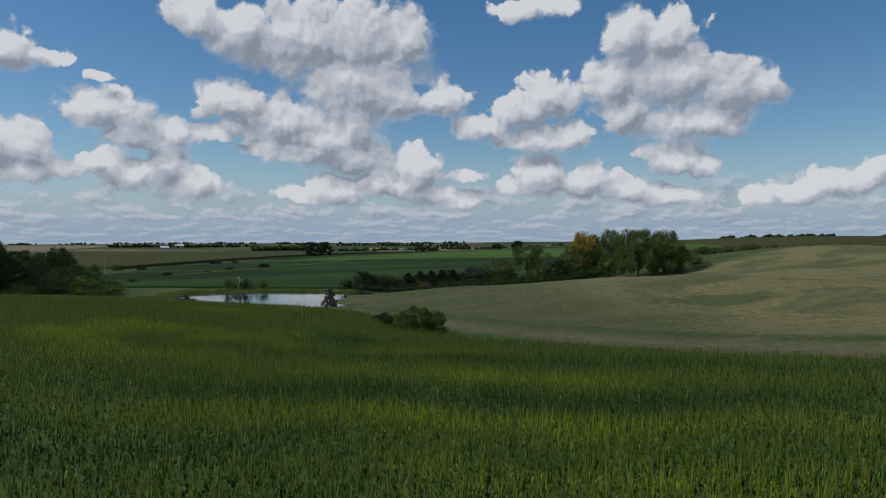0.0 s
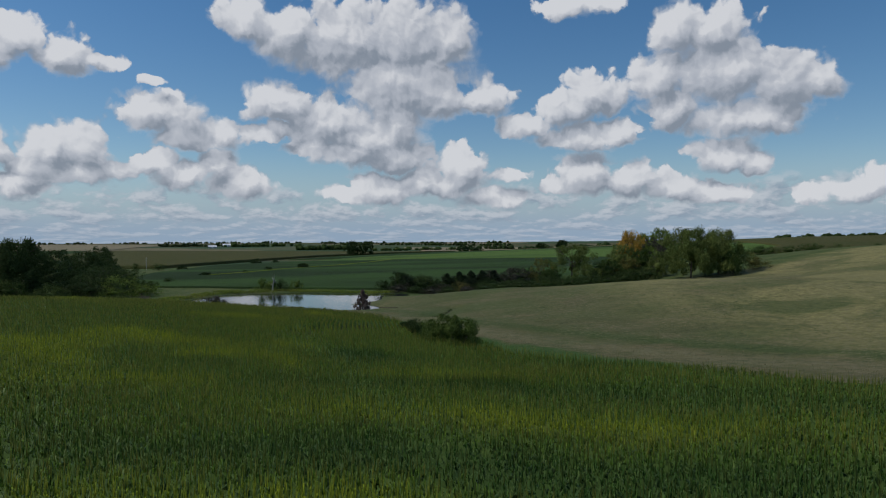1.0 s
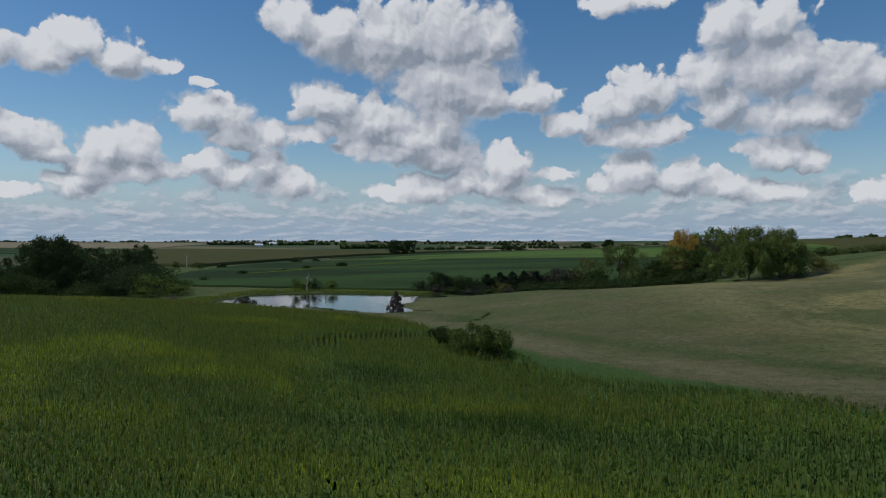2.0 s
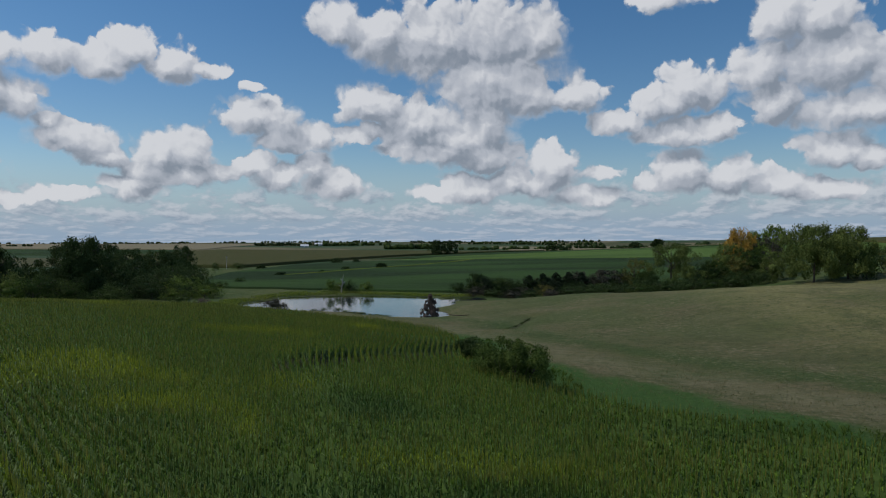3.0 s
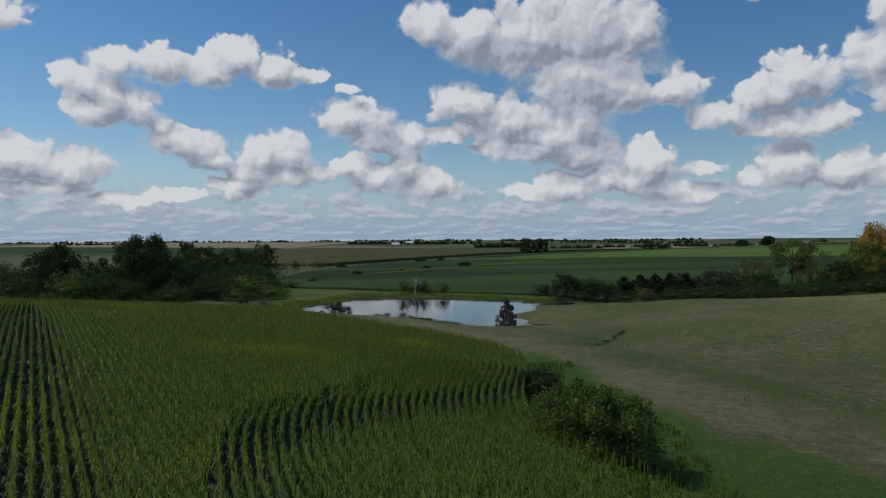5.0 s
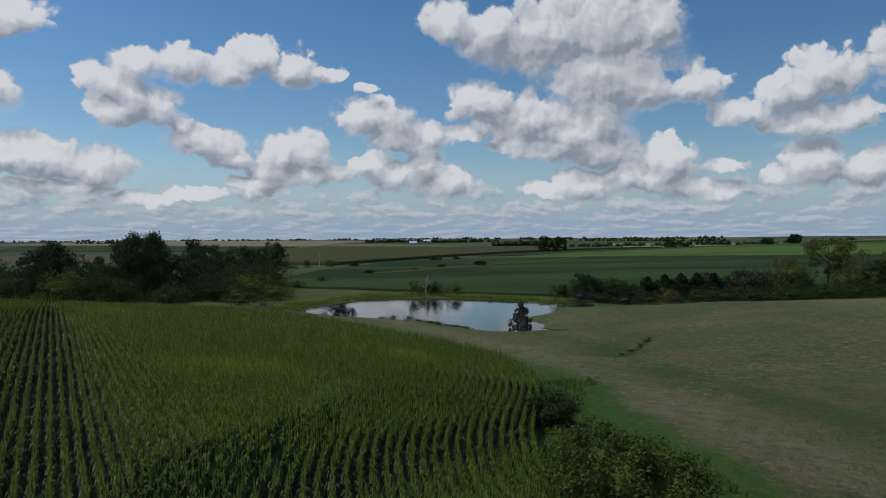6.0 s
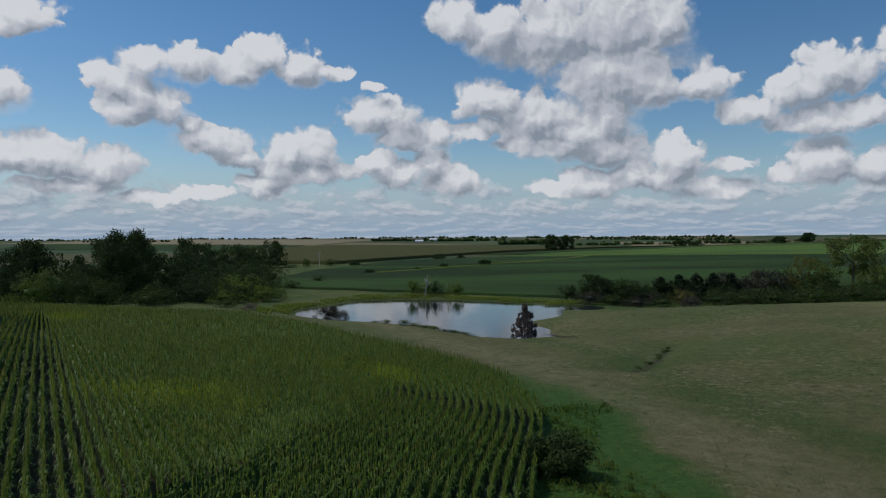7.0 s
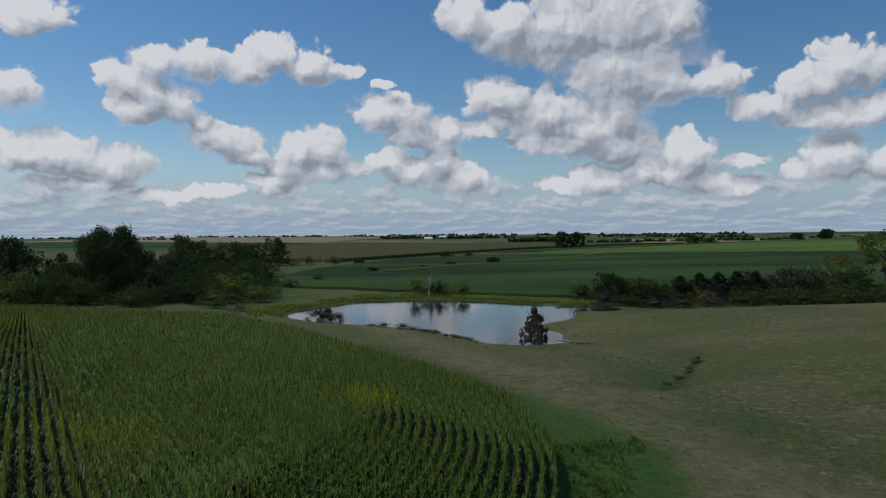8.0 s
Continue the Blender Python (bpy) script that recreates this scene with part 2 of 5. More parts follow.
def land(x, y):
    """Height of the ground in metres; the pond's water stands at 0."""
    x, y = np.asarray(x, float), np.asarray(y, float)
    z = np.full(np.broadcast(x, y).shape, 3.0)
    k = 0
    for cx in HILL_X:
        for cy in HILL_Y:
            z = z + HILLS[k] * np.exp(-((x - cx) ** 2 + (y - cy) ** 2) / 4608.0)
            k += 1
    for cx, cy, sx, sy, h in ((450, 1000, 380, 400, 22), (50, 800, 300, 300, 6), (200, 430, 120, 120, 6)):
        z = z + h * np.exp(-((x - cx) / sx) ** 2 - ((y - cy) / sy) ** 2)
    # low crest of the pasture and the creek bed behind it
    for ax, ay, bx, by, wide, h in ((-48, 238, -26, 243, 14, 1.6), (-52, 292, 30, 345, 15, -1.3), (-34, 169, -33, 196, 2.6, -0.9)):
        t = np.clip(((x - ax) * (bx - ax) + (y - ay) * (by - ay)) / ((bx - ax) ** 2 + (by - ay) ** 2), 0, 1)
        z = z + h * np.exp(-((x - ax - t * (bx - ax)) ** 2 + (y - ay - t * (by - ay)) ** 2) / wide ** 2)
    d = np.hypot(x, y)
    z = z + 18 * smooth(d, 1500, 4700) + smooth(d, 900, 2000) * 2.2 * np.sin(x * 0.0031 + 1) * np.sin(y * 0.0043)
    z = z + 0.10 * np.sin(x * 0.21 + 2 * np.sin(y * 0.09)) * np.sin(y * 0.17) + 0.05 * np.sin(x * 0.55) * np.sin(y * 0.47)
    s = pond_depth(x, y)
    k = smooth(s, -0.16, 0.0)
    return z * (1 - k) + np.where(s > 0, -3.0 * s, -1.6 * s) * k


def height(x, y):
    return float(land(x, y))


# ---- mesh helpers ----
def mesh_from(name, verts, faces, material):
    """A mesh from arrays; all faces have the same number of corners."""
    verts, faces = np.asarray(verts, np.float32), np.asarray(faces, np.int32)
    me = bpy.data.meshes.new(name)
    me.vertices.add(len(verts))
    me.vertices.foreach_set("co", verts.ravel())
    count, corners = faces.shape
    me.loops.add(count * corners)
    me.loops.foreach_set("vertex_index", faces.ravel())
    me.polygons.add(count)
    me.polygons.foreach_set("loop_start", np.arange(count, dtype=np.int32) * corners)
    me.update(calc_edges=True)
    me.validate()
    if material:
        me.materials.append(material)
    return me


def part(name, data, material, parent, label=""):
    """Links a bmesh or mesh as one object under a thing or a part."""
    if isinstance(data, bmesh.types.BMesh):
        me = bpy.data.meshes.new(name)
        data.to_mesh(me)
        data.free()
        me.materials.append(material)
        data = me
    ob = new(name, data)
    ob.parent = parent
    return tagged(ob, label)


def thing(name, place, label, category, group="", kind="", turn=0.0, size=(1, 1, 1)):
    ob = new(name)
    ob.empty_display_size = 0.2
    ob.matrix_basis = Matrix.LocRotScale(place, Euler((0, 0, turn)), size)
    return tagged(ob, label, category, group, kind)


def sheet(name, xs, ys, lift, material, smooth_faces=True):
    """Grid over the land from two arrays of coordinates of the same shape."""
    zs = land(xs, ys) + lift
    h, w = xs.shape
    idx = np.arange(h * w).reshape(h, w)
    faces = np.stack([idx[:-1, :-1], idx[:-1, 1:], idx[1:, 1:], idx[1:, :-1]], -1).reshape(-1, 4)
    me = mesh_from(name, np.stack([xs, ys, zs], -1).reshape(-1, 3), faces, material)
    me.polygons.foreach_set("use_smooth", np.full(len(me.polygons), smooth_faces))
    return me


# ---- materials ----
def material(name, colours, scale=1.0, patch=0.05, rough=0.85, bump=0.0, spread=0.0, through=0.0, gloss=0.2, patches=0.5, grain_way=None, limits=(0.42, 0.66), long_way=0.22):
    """Ground, leaf and bark materials. colours: two of grain and one of large patches. scale, patch: repeats to the metre.
    spread: lightness differing from leaf to leaf. through: light that comes through a leaf."""
    mat = bpy.data.materials.new(name)
    mat.use_nodes = True
    n = Nodes(mat.node_tree)
    n.tree.nodes.clear()
    place = n.add("ShaderNodeNewGeometry")
    where = place.outputs["Position"]
    c = n.mix(n.step(n.noise(where, scale, 5.0, 0.6), 0.34, 0.66), colours[0], colours[1])
    wide = where
    if grain_way:
        # patches drawn out along the rows
        gx_, gy_ = grain_way
        wide = n.join(n.math("MULTIPLY", n.vec("DOT_PRODUCT", where, (gx_, gy_, 0.0)), long_way), n.vec("DOT_PRODUCT", where, (-gy_, gx_, 0.0)), 0.0)
    big = n.step(n.noise(wide, patch, 4.0, 0.6, distort=0.4), *limits)
    c = n.mix(n.math("MULTIPLY", big, patches), c, colours[2])
    if spread:
        own = n.add("ShaderNodeObjectInfo").outputs["Random"]
        f = n.math("ADD", n.math("MULTIPLY", n.math("SUBTRACT", place.outputs["Random Per Island"], 0.5), spread),
                   n.math("MULTIPLY", n.math("SUBTRACT", own, 0.5), spread * 0.5))
        hsv = n.add("ShaderNodeHueSaturation")
        n.link(c, hsv.inputs["Color"])
        n.link(n.math("ADD", 1.0, f), hsv.inputs["Value"])
        n.link(n.math("SUBTRACT", 0.5, n.math("MULTIPLY", f, 0.03)), hsv.inputs["Hue"])
        c = hsv.outputs[0]
    b = n.add("ShaderNodeBsdfPrincipled")
    n.link(c, b.inputs["Base Color"])
    b.inputs["Roughness"].default_value = rough
    b.inputs["Specular IOR Level"].default_value = gloss
    if bump:
        bp = n.add("ShaderNodeBump")
        bp.inputs["Strength"].default_value = bump
        bp.inputs["Distance"].default_value = 0.4 / scale
        n.link(n.noise(where, scale * 2.0, 4.0, 0.6), bp.inputs["Height"])
        n.link(bp.outputs[0], b.inputs["Normal"])
    out = n.add("ShaderNodeOutputMaterial")
    last = b.outputs[0]
    if through:
        t = n.add("ShaderNodeBsdfTranslucent")
        n.link(c, t.inputs["Color"])
        mx = n.add("ShaderNodeMixShader")
        mx.inputs[0].default_value = through
        n.link(last, mx.inputs[1])
        n.link(t.outputs[0], mx.inputs[2])
        last = mx.outputs[0]
    n.link(last, out.inputs["Surface"])
    return mat


def crop_material(name, dark, light, pale, deep_tone, rough, gloss, spread, through):
    """Corn: two greens from leaf to leaf, turning pale or dark with the tone noted on the mesh."""
    mat = bpy.data.materials.new(name)
    mat.use_nodes = True
    n = Nodes(mat.node_tree)
    n.tree.nodes.clear()
    place = n.add("ShaderNodeNewGeometry")
    own = place.outputs["Random Per Island"]
    note = n.add("ShaderNodeAttribute")
    note.attribute_name = "crop_tone"
    v = note.outputs["Fac"]
    c = n.mix(n.step(n.noise(place.outputs["Position"], 0.8, 4.0, 0.6), 0.34, 0.66), dark, light)
    c = n.mix(n.step(v, 0.05, 0.9, 0.0, 0.85), c, pale)
    c = n.mix(n.step(n.math("MULTIPLY", v, -1.0), 0.05, 0.8, 0.0, 0.85), c, deep_tone)
    hsv = n.add("ShaderNodeHueSaturation")
    n.link(c, hsv.inputs["Color"])
    f = n.math("MULTIPLY", n.math("SUBTRACT", own, 0.5), spread)
    n.link(n.math("ADD", 1.0, f), hsv.inputs["Value"])
    n.link(n.math("SUBTRACT", 0.5, n.math("MULTIPLY", f, 0.04)), hsv.inputs["Hue"])
    b = n.add("ShaderNodeBsdfPrincipled")
    n.link(hsv.outputs[0], b.inputs["Base Color"])
    b.inputs["Roughness"].default_value = rough
    b.inputs["Specular IOR Level"].default_value = gloss
    last = b.outputs[0]
    if through:
        t = n.add("ShaderNodeBsdfTranslucent")
        n.link(hsv.outputs[0], t.inputs["Color"])
        mx = n.add("ShaderNodeMixShader")
        mx.inputs[0].default_value = through
        n.link(last, mx.inputs[1])
        n.link(t.outputs[0], mx.inputs[2])
        last = mx.outputs[0]
    n.link(last, n.add("ShaderNodeOutputMaterial").inputs["Surface"])
    return mat


def ground_material():
    """Dry pasture on the near hill, green meadow beyond the pond, a patchwork of fields on the plain."""
    mat = bpy.data.materials.new("land")
    mat.use_nodes = True
    n = Nodes(mat.node_tree)
    b = n.tree.nodes["Principled BSDF"]
    where = n.add("ShaderNodeNewGeometry").outputs["Position"]
    xyz = n.add("ShaderNodeSeparateXYZ")
    n.link(where, xyz.inputs[0])
    x, y = xyz.outputs[0], xyz.outputs[1]
    grain = n.step(n.noise(where, 1.3, 6.0, 0.65), 0.3, 0.7)
    tuft = n.step(n.noise(where, 5.0, 4.0, 0.7), 0.3, 0.7)
    patch = n.step(n.noise(where, 0.045, 5.0, 0.6, distort=0.8), 0.40, 0.62)
    clump = n.step(n.noise(where, 0.45, 7.0, 0.74, distort=0.5), 0.45, 0.60)
    flush = n.step(n.noise(where, 0.028, 5.0, 0.62, distort=1.0), 0.44, 0.60)
    streak = n.step(n.noise(n.vec("MULTIPLY", where, (0.5, 1.0, 1.0)), 0.16, 5.0, 0.65), 0.44, 0.66)
    dry = n.mix(grain, (0.060, 0.072, 0.022), (0.128, 0.122, 0.050))
    dry = n.mix(n.math("MULTIPLY", patch, 0.75), dry, (0.135, 0.106, 0.058))
    dry = n.mix(n.math("MULTIPLY", flush, 0.6), dry, n.mix(grain, (0.046, 0.076, 0.020), (0.082, 0.104, 0.030)))
    dry = n.mix(n.math("MULTIPLY", streak, 0.5), dry, (0.048, 0.066, 0.020))
    dry = n.mix(n.math("MULTIPLY", clump, 0.62), dry, (0.040, 0.060, 0.018))
    dry = n.mix(n.math("MULTIPLY", tuft, 0.45), dry, (0.155, 0.140, 0.066))
    meadow = n.mix(grain, (0.042, 0.075, 0.020), (0.075, 0.108, 0.028))
    meadow = n.mix(n.math("MULTIPLY", patch, 0.6), meadow, (0.13, 0.135, 0.05))
    cells = n.add("ShaderNodeTexVoronoi")
    cells.inputs["Scale"].default_value = 0.0022
    cells.distance = "CHEBYCHEV"
    n.link(n.vec("MULTIPLY", where, (1.0, 1.0, 0.0)), cells.inputs["Vector"])
    tone = n.add("ShaderNodeSeparateColor")
    n.link(cells.outputs["Color"], tone.inputs[0])
    plain = n.mix(n.step(tone.outputs[0], 0.4, 0.6), (0.04, 0.075, 0.028), (0.085, 0.085, 0.035))
    plain = n.mix(n.step(tone.outputs[1], 0.66, 0.74), plain, (0.17, 0.145, 0.08))
    # rank green strip along the corn's edge, and a paler swale below it
    fray = n.math("MULTIPLY", n.math("SUBTRACT", n.noise(where, 0.16, 4.0), 0.5), 16.0)
    across = n.math("ADD", n.math("MULTIPLY", n.math("SUBTRACT", x, 15.0), -0.6607), n.math("MULTIPLY", n.math("SUBTRACT", y, 67.0), -0.7506))
    along = n.math("ADD", n.math("MULTIPLY", n.math("SUBTRACT", x, 15.0), -0.7506), n.math("MULTIPLY", n.math("SUBTRACT", y, 67.0), 0.6607))
    # lush patches on the slope; sunlight on the hill painted in as paler straw
    sunlit_hill = n.step(n.math("ADD", n.math("ADD", x, n.math("MULTIPLY", y, 0.25)), fray), 44.0, 88.0)
    lush = n.step(n.noise(where, 0.022, 4.0, 0.6, distort=0.6), 0.46, 0.62)
    dry = n.mix(n.math("MULTIPLY", lush, 0.65), dry, n.mix(grain, (0.040, 0.072, 0.018), (0.074, 0.102, 0.030)))
    straw = n.mix(n.math("MULTIPLY", clump, 0.55), n.mix(grain, (0.175, 0.160, 0.062), (0.30, 0.262, 0.110)), (0.095, 0.100, 0.036))
    dry = n.mix(n.math("MULTIPLY", sunlit_hill, n.step(n.noise(where, 0.03, 4.0, 0.6, distort=1.0), 0.40, 0.56, 0.2, 0.9)), dry, straw)
    swale = n.math("ABSOLUTE", n.math("ADD", n.math("ADD", across, n.step(along, 50.0, 115.0, 25.0, 33.0)), n.math("MULTIPLY", fray, 0.5)))
    dry = n.mix(n.math("MULTIPLY", n.step(swale, 0.5, 8.0, 1.0, 0.0), n.step(n.noise(where, 0.5, 5.0, 0.7), 0.36, 0.62, 0.1, 0.55)), dry, (0.20, 0.178, 0.098))
    # a damp green hollow beyond the swale
    hollow = n.math("ABSOLUTE", n.math("ADD", n.math("ADD", across, n.step(along, 70.0, 120.0, 37.0, 50.0)), n.math("MULTIPLY", fray, 0.6)))
    dry = n.mix(n.math("MULTIPLY", n.step(hollow, 1.0, 5.5, 1.0, 0.0), 0.75), dry, n.mix(grain, (0.036, 0.066, 0.016), (0.062, 0.094, 0.025)))
    # loose straw and dark weeds in clumps
    wisps = n.math("MULTIPLY", n.step(n.noise(where, 1.1, 6.0, 0.75), 0.50, 0.66), n.step(n.noise(where, 0.06, 3.0, 0.6), 0.38, 0.6))
    dry = n.mix(n.math("MULTIPLY", wisps, 0.8), dry, (0.225, 0.195, 0.110))
    weeds = n.math("MULTIPLY", n.step(n.noise(where, 0.75, 7.0, 0.78), 0.53, 0.63), n.step(n.noise(where, 0.05, 3.0, 0.6), 0.62, 0.38))
    dry = n.mix(n.math("MULTIPLY", weeds, 0.8), dry, (0.030, 0.050, 0.014))
    verge = n.math("ADD", across, n.math("ADD", n.step(along, -10.0, 25.0, 2.0, 9.0), n.step(along, 52.0, 92.0, 0.0, 10.0)))
    rank = n.math("MULTIPLY", n.step(n.math("ADD", verge, n.math("MULTIPLY", fray, 0.6)), -10.0, -6.0), n.step(along, 100.0, 125.0, 0.92, 0.2))
    dry = n.mix(rank, dry, n.mix(grain, (0.028, 0.078, 0.012), (0.052, 0.112, 0.020)))
    bright = n.add("ShaderNodeHueSaturation")
    bright.inputs["Value"].default_value = 1.15
    n.link(dry, bright.inputs["Color"])
    # dark brown strip along the eroded gully
    wander = n.math("MULTIPLY", n.math("SUBTRACT", n.noise(where, 0.35, 3.0), 0.5), 5.0)
    cut = n.math("MULTIPLY", n.step(n.math("ABSOLUTE", n.math("ADD", n.math("ADD", x, 33.0), wander)), 0.5, 1.3, 1.0, 0.0),
                 n.math("MULTIPLY", n.step(y, 167.0, 170.0), n.step(y, 192.0, 197.0, 1.0, 0.0)))
    dry = n.mix(n.math("MULTIPLY", cut, 0.6), bright.outputs[0], (0.042, 0.034, 0.022))
    bend = n.math("MULTIPLY", n.math("SUBTRACT", n.noise(where, 0.05, 3.0), 0.5), 30.0)
    far_bank = n.step(n.math("ADD", n.math("SUBTRACT", y, n.math("MULTIPLY", x, 0.55)), bend), 290.0, 306.0)
    out_there = n.step(n.math("ADD", y, n.math("ABSOLUTE", x)), 760.0, 800.0)
    c = n.mix(out_there, n.mix(far_bank, dry, meadow), plain)
    n.link(c, b.inputs["Base Color"])
    b.inputs["Roughness"].default_value = 0.95
    b.inputs["Specular IOR Level"].default_value = 0.15
    bp = n.add("ShaderNodeBump")
    bp.inputs["Strength"].default_value = 0.85
    bp.inputs["Distance"].default_value = 0.5
    n.link(n.noise(where, 1.6, 7.0, 0.72), bp.inputs["Height"])
    n.link(bp.outputs[0], b.inputs["Normal"])
    return mat


PASTURE = ground_material()
SOIL = material("soil", ((0.062, 0.054, 0.042), (0.105, 0.092, 0.070), (0.066, 0.070, 0.040)), 3.0, 0.1, 0.95, 0.5)
# dark stalk green puts the shade between the rows into the colour
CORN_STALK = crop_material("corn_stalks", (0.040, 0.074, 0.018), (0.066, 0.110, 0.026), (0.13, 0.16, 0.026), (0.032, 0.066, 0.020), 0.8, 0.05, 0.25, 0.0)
CORN_LEAF = crop_material("corn_leaf", (0.086, 0.165, 0.022), (0.132, 0.225, 0.030), (0.28, 0.345, 0.026), (0.040, 0.098, 0.022), 0.66, 0.08, 0.7, 0.35)
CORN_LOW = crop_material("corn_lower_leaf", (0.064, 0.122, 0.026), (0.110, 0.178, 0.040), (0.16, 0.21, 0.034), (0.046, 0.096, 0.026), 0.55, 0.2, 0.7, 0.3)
TASSEL = crop_material("tassel", (0.160, 0.205, 0.036), (0.265, 0.260, 0.062), (0.37, 0.405, 0.040), (0.066, 0.112, 0.028), 0.8, 0.06, 0.7, 0.35)
# bank grass is brightened, with sunlight put into its yellow-green
BANK_GRASS = material("bank_grass", ((0.11, 0.165, 0.026), (0.16, 0.21, 0.036), (0.20, 0.205, 0.055)), 0.7, 0.05, 0.9, 0, 0.6, 0.35, 0.05)
STRAW = material("straw", ((0.20, 0.19, 0.09), (0.28, 0.25, 0.13), (0.15, 0.17, 0.065)), 0.7, 0.05, 0.9, 0, 0.4, 0.5, 0.05)
GREEN_GRASS = material("green_grass", ((0.05, 0.10, 0.016), (0.075, 0.125, 0.02), (0.11, 0.125, 0.03)), 0.7, 0.05, 0.9, 0, 0.6, 0.35, 0.05)
# cloud shade and sunlight painted in as dark and bright crop streaks
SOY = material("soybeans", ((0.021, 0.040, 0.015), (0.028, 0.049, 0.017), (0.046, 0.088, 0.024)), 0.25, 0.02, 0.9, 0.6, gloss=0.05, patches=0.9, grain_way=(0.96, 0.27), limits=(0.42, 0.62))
# sunlit copy of the soybean green
SOY_SUNLIT = material("sunlit_soybeans", ((0.082, 0.142, 0.034), (0.105, 0.168, 0.040), (0.050, 0.092, 0.026)), 0.25, 0.016, 0.9, 0.6, gloss=0.05, patches=0.8, grain_way=(0.96, 0.27), limits=(0.46, 0.62))
CORN_FAR = material("ripening_corn", ((0.066, 0.070, 0.024), (0.092, 0.086, 0.032), (0.056, 0.072, 0.022)), 0.3, 0.015, 0.9, 0.6, gloss=0.05)
STUBBLE = material("tan_field", ((0.20, 0.165, 0.09), (0.24, 0.20, 0.115), (0.17, 0.15, 0.08)), 0.05, 0.006, 0.9)
BARK = material("bark", ((0.07, 0.055, 0.042), (0.11, 0.095, 0.075), (0.09, 0.08, 0.06)), 4.0, 0.4, 0.9, 0.6)
PALE_BARK = material("bare_wood", ((0.40, 0.37, 0.33), (0.52, 0.49, 0.45), (0.45, 0.42, 0.37)), 3.0, 0.4, 0.8, 0.4)


def leaves(name, dark, light, patch, through=0.25):
    return material(name, (dark, light, patch), 0.45, 0.12, 0.75, 0, 0.6, through, 0.1)


LEAF_DARK = leaves("dark_leaves", (0.030, 0.055, 0.017), (0.05, 0.080, 0.024), (0.062, 0.088, 0.027))
LEAF_MID = leaves("green_leaves", (0.038, 0.068, 0.016), (0.062, 0.098, 0.024), (0.085, 0.115, 0.03))
LEAF_BUSH = leaves("bush_leaves", (0.060, 0.098, 0.020), (0.092, 0.138, 0.030), (0.115, 0.15, 0.035))
LEAF_OLIVE = leaves("olive_leaves", (0.100, 0.140, 0.034), (0.145, 0.185, 0.048), (0.165, 0.19, 0.055))
# fresh green, brightened with the sunlight that falls on the lit shrubs
LEAF_LIT = leaves("fresh_lit_leaves", (0.095, 0.150, 0.026), (0.14, 0.20, 0.038), (0.16, 0.195, 0.042))
LEAF_YELLOW = leaves("yellowing_leaves", (0.11, 0.12, 0.03), (0.16, 0.155, 0.04), (0.14, 0.12, 0.04))
LEAF_ORANGE = leaves("orange_leaves", (0.34, 0.22, 0.045), (0.52, 0.32, 0.055), (0.36, 0.28, 0.06))
LEAF_RED = leaves("reddish_leaves", (0.15, 0.115, 0.098), (0.22, 0.16, 0.14), (0.18, 0.16, 0.12), 0.35)
LEAF_CEDAR = leaves("cedar_needles", (0.016, 0.028, 0.013), (0.026, 0.042, 0.018), (0.035, 0.045, 0.02), 0.1)
LEAF_BROWN = leaves("brown_twigs", (0.045, 0.045, 0.032), (0.075, 0.070, 0.050), (0.06, 0.062, 0.04), 0.15)


def water_material():
    mat = bpy.data.materials.new("pond_water")
    mat.use_nodes = True
    n = Nodes(mat.node_tree)
    b = n.tree.nodes["Principled BSDF"]
    b.inputs["Base Color"].default_value = (0.02, 0.028, 0.03, 1)
    b.inputs["Roughness"].default_value = 0.06
    b.inputs["IOR"].default_value = 1.33
    where = n.add("ShaderNodeNewGeometry").outputs["Position"]
    bp = n.add("ShaderNodeBump")
    bp.inputs["Strength"].default_value = 0.12
    bp.inputs["Distance"].default_value = 0.05
    n.link(n.noise(n.vec("MULTIPLY", where, (1.0, 2.6, 1.0)), 1.3, 3.0, 0.5), bp.inputs["Height"])
    n.link(bp.outputs[0], b.inputs["Normal"])
    return mat


WATER = water_material()

# ---- ground ----
def spread_out(lo, hi, step, far, grow=1.12):
    """Even steps between lo and hi, then ever wider ones out to far on both sides."""
    mid, out, d = list(np.arange(lo, hi, step)), [], step
    while (out[-1] if out else 0) < far:
        d *= grow
        out.append((out[-1] if out else 0) + d)
    return np.array([lo - o for o in reversed(out)] + mid + [mid[-1] + o for o in out])


gx, gy = np.meshgrid(spread_out(-270, 250, 2.6, 4900), spread_out(-60, 430, 2.6, 5200))
tagged(new("ground", sheet("ground", gx, gy, 0.0, PASTURE)), "rolling pasture land of dry olive and tan grass", "ground", kind="structure")

# ---- pond ----
def pond_rim(turn):
    """Farthest wet place from the pond's middle in one direction."""
    r = np.arange(5.0, 80.0, 0.25)
    x, y = -104 + r * math.cos(turn), 246 + r * math.sin(turn)
    r = r[pond_depth(x, y) > -0.02].max()
    return -104 + r * math.cos(turn), 246 + r * math.sin(turn), 0.0


bm = bmesh.new()
bm.faces.new([bm.verts.new(pond_rim(t)) for t in np.linspace(0, 2 * math.pi, 240, endpoint=False)])
water = tagged(new("water"), "still farm pond reflecting the cloudy sky", "pond", kind="structure")
part("surface", bm, WATER, water)

# ---- the cornfield's plan: along (u) and across (v) the rows, metres ----
ORIGIN, ALONG, ACROSS = (15.0, 67.0), (-0.7506, 0.6607), (-0.6607, -0.7506)
EDGE_U = (-80, -22, -10, -2, 6, 12, 18, 26, 34, 40, 46, 52, 55, 58, 62, 66, 71, 75, 80, 85, 90, 97, 105, 111, 117, 135, 172, 199, 240)
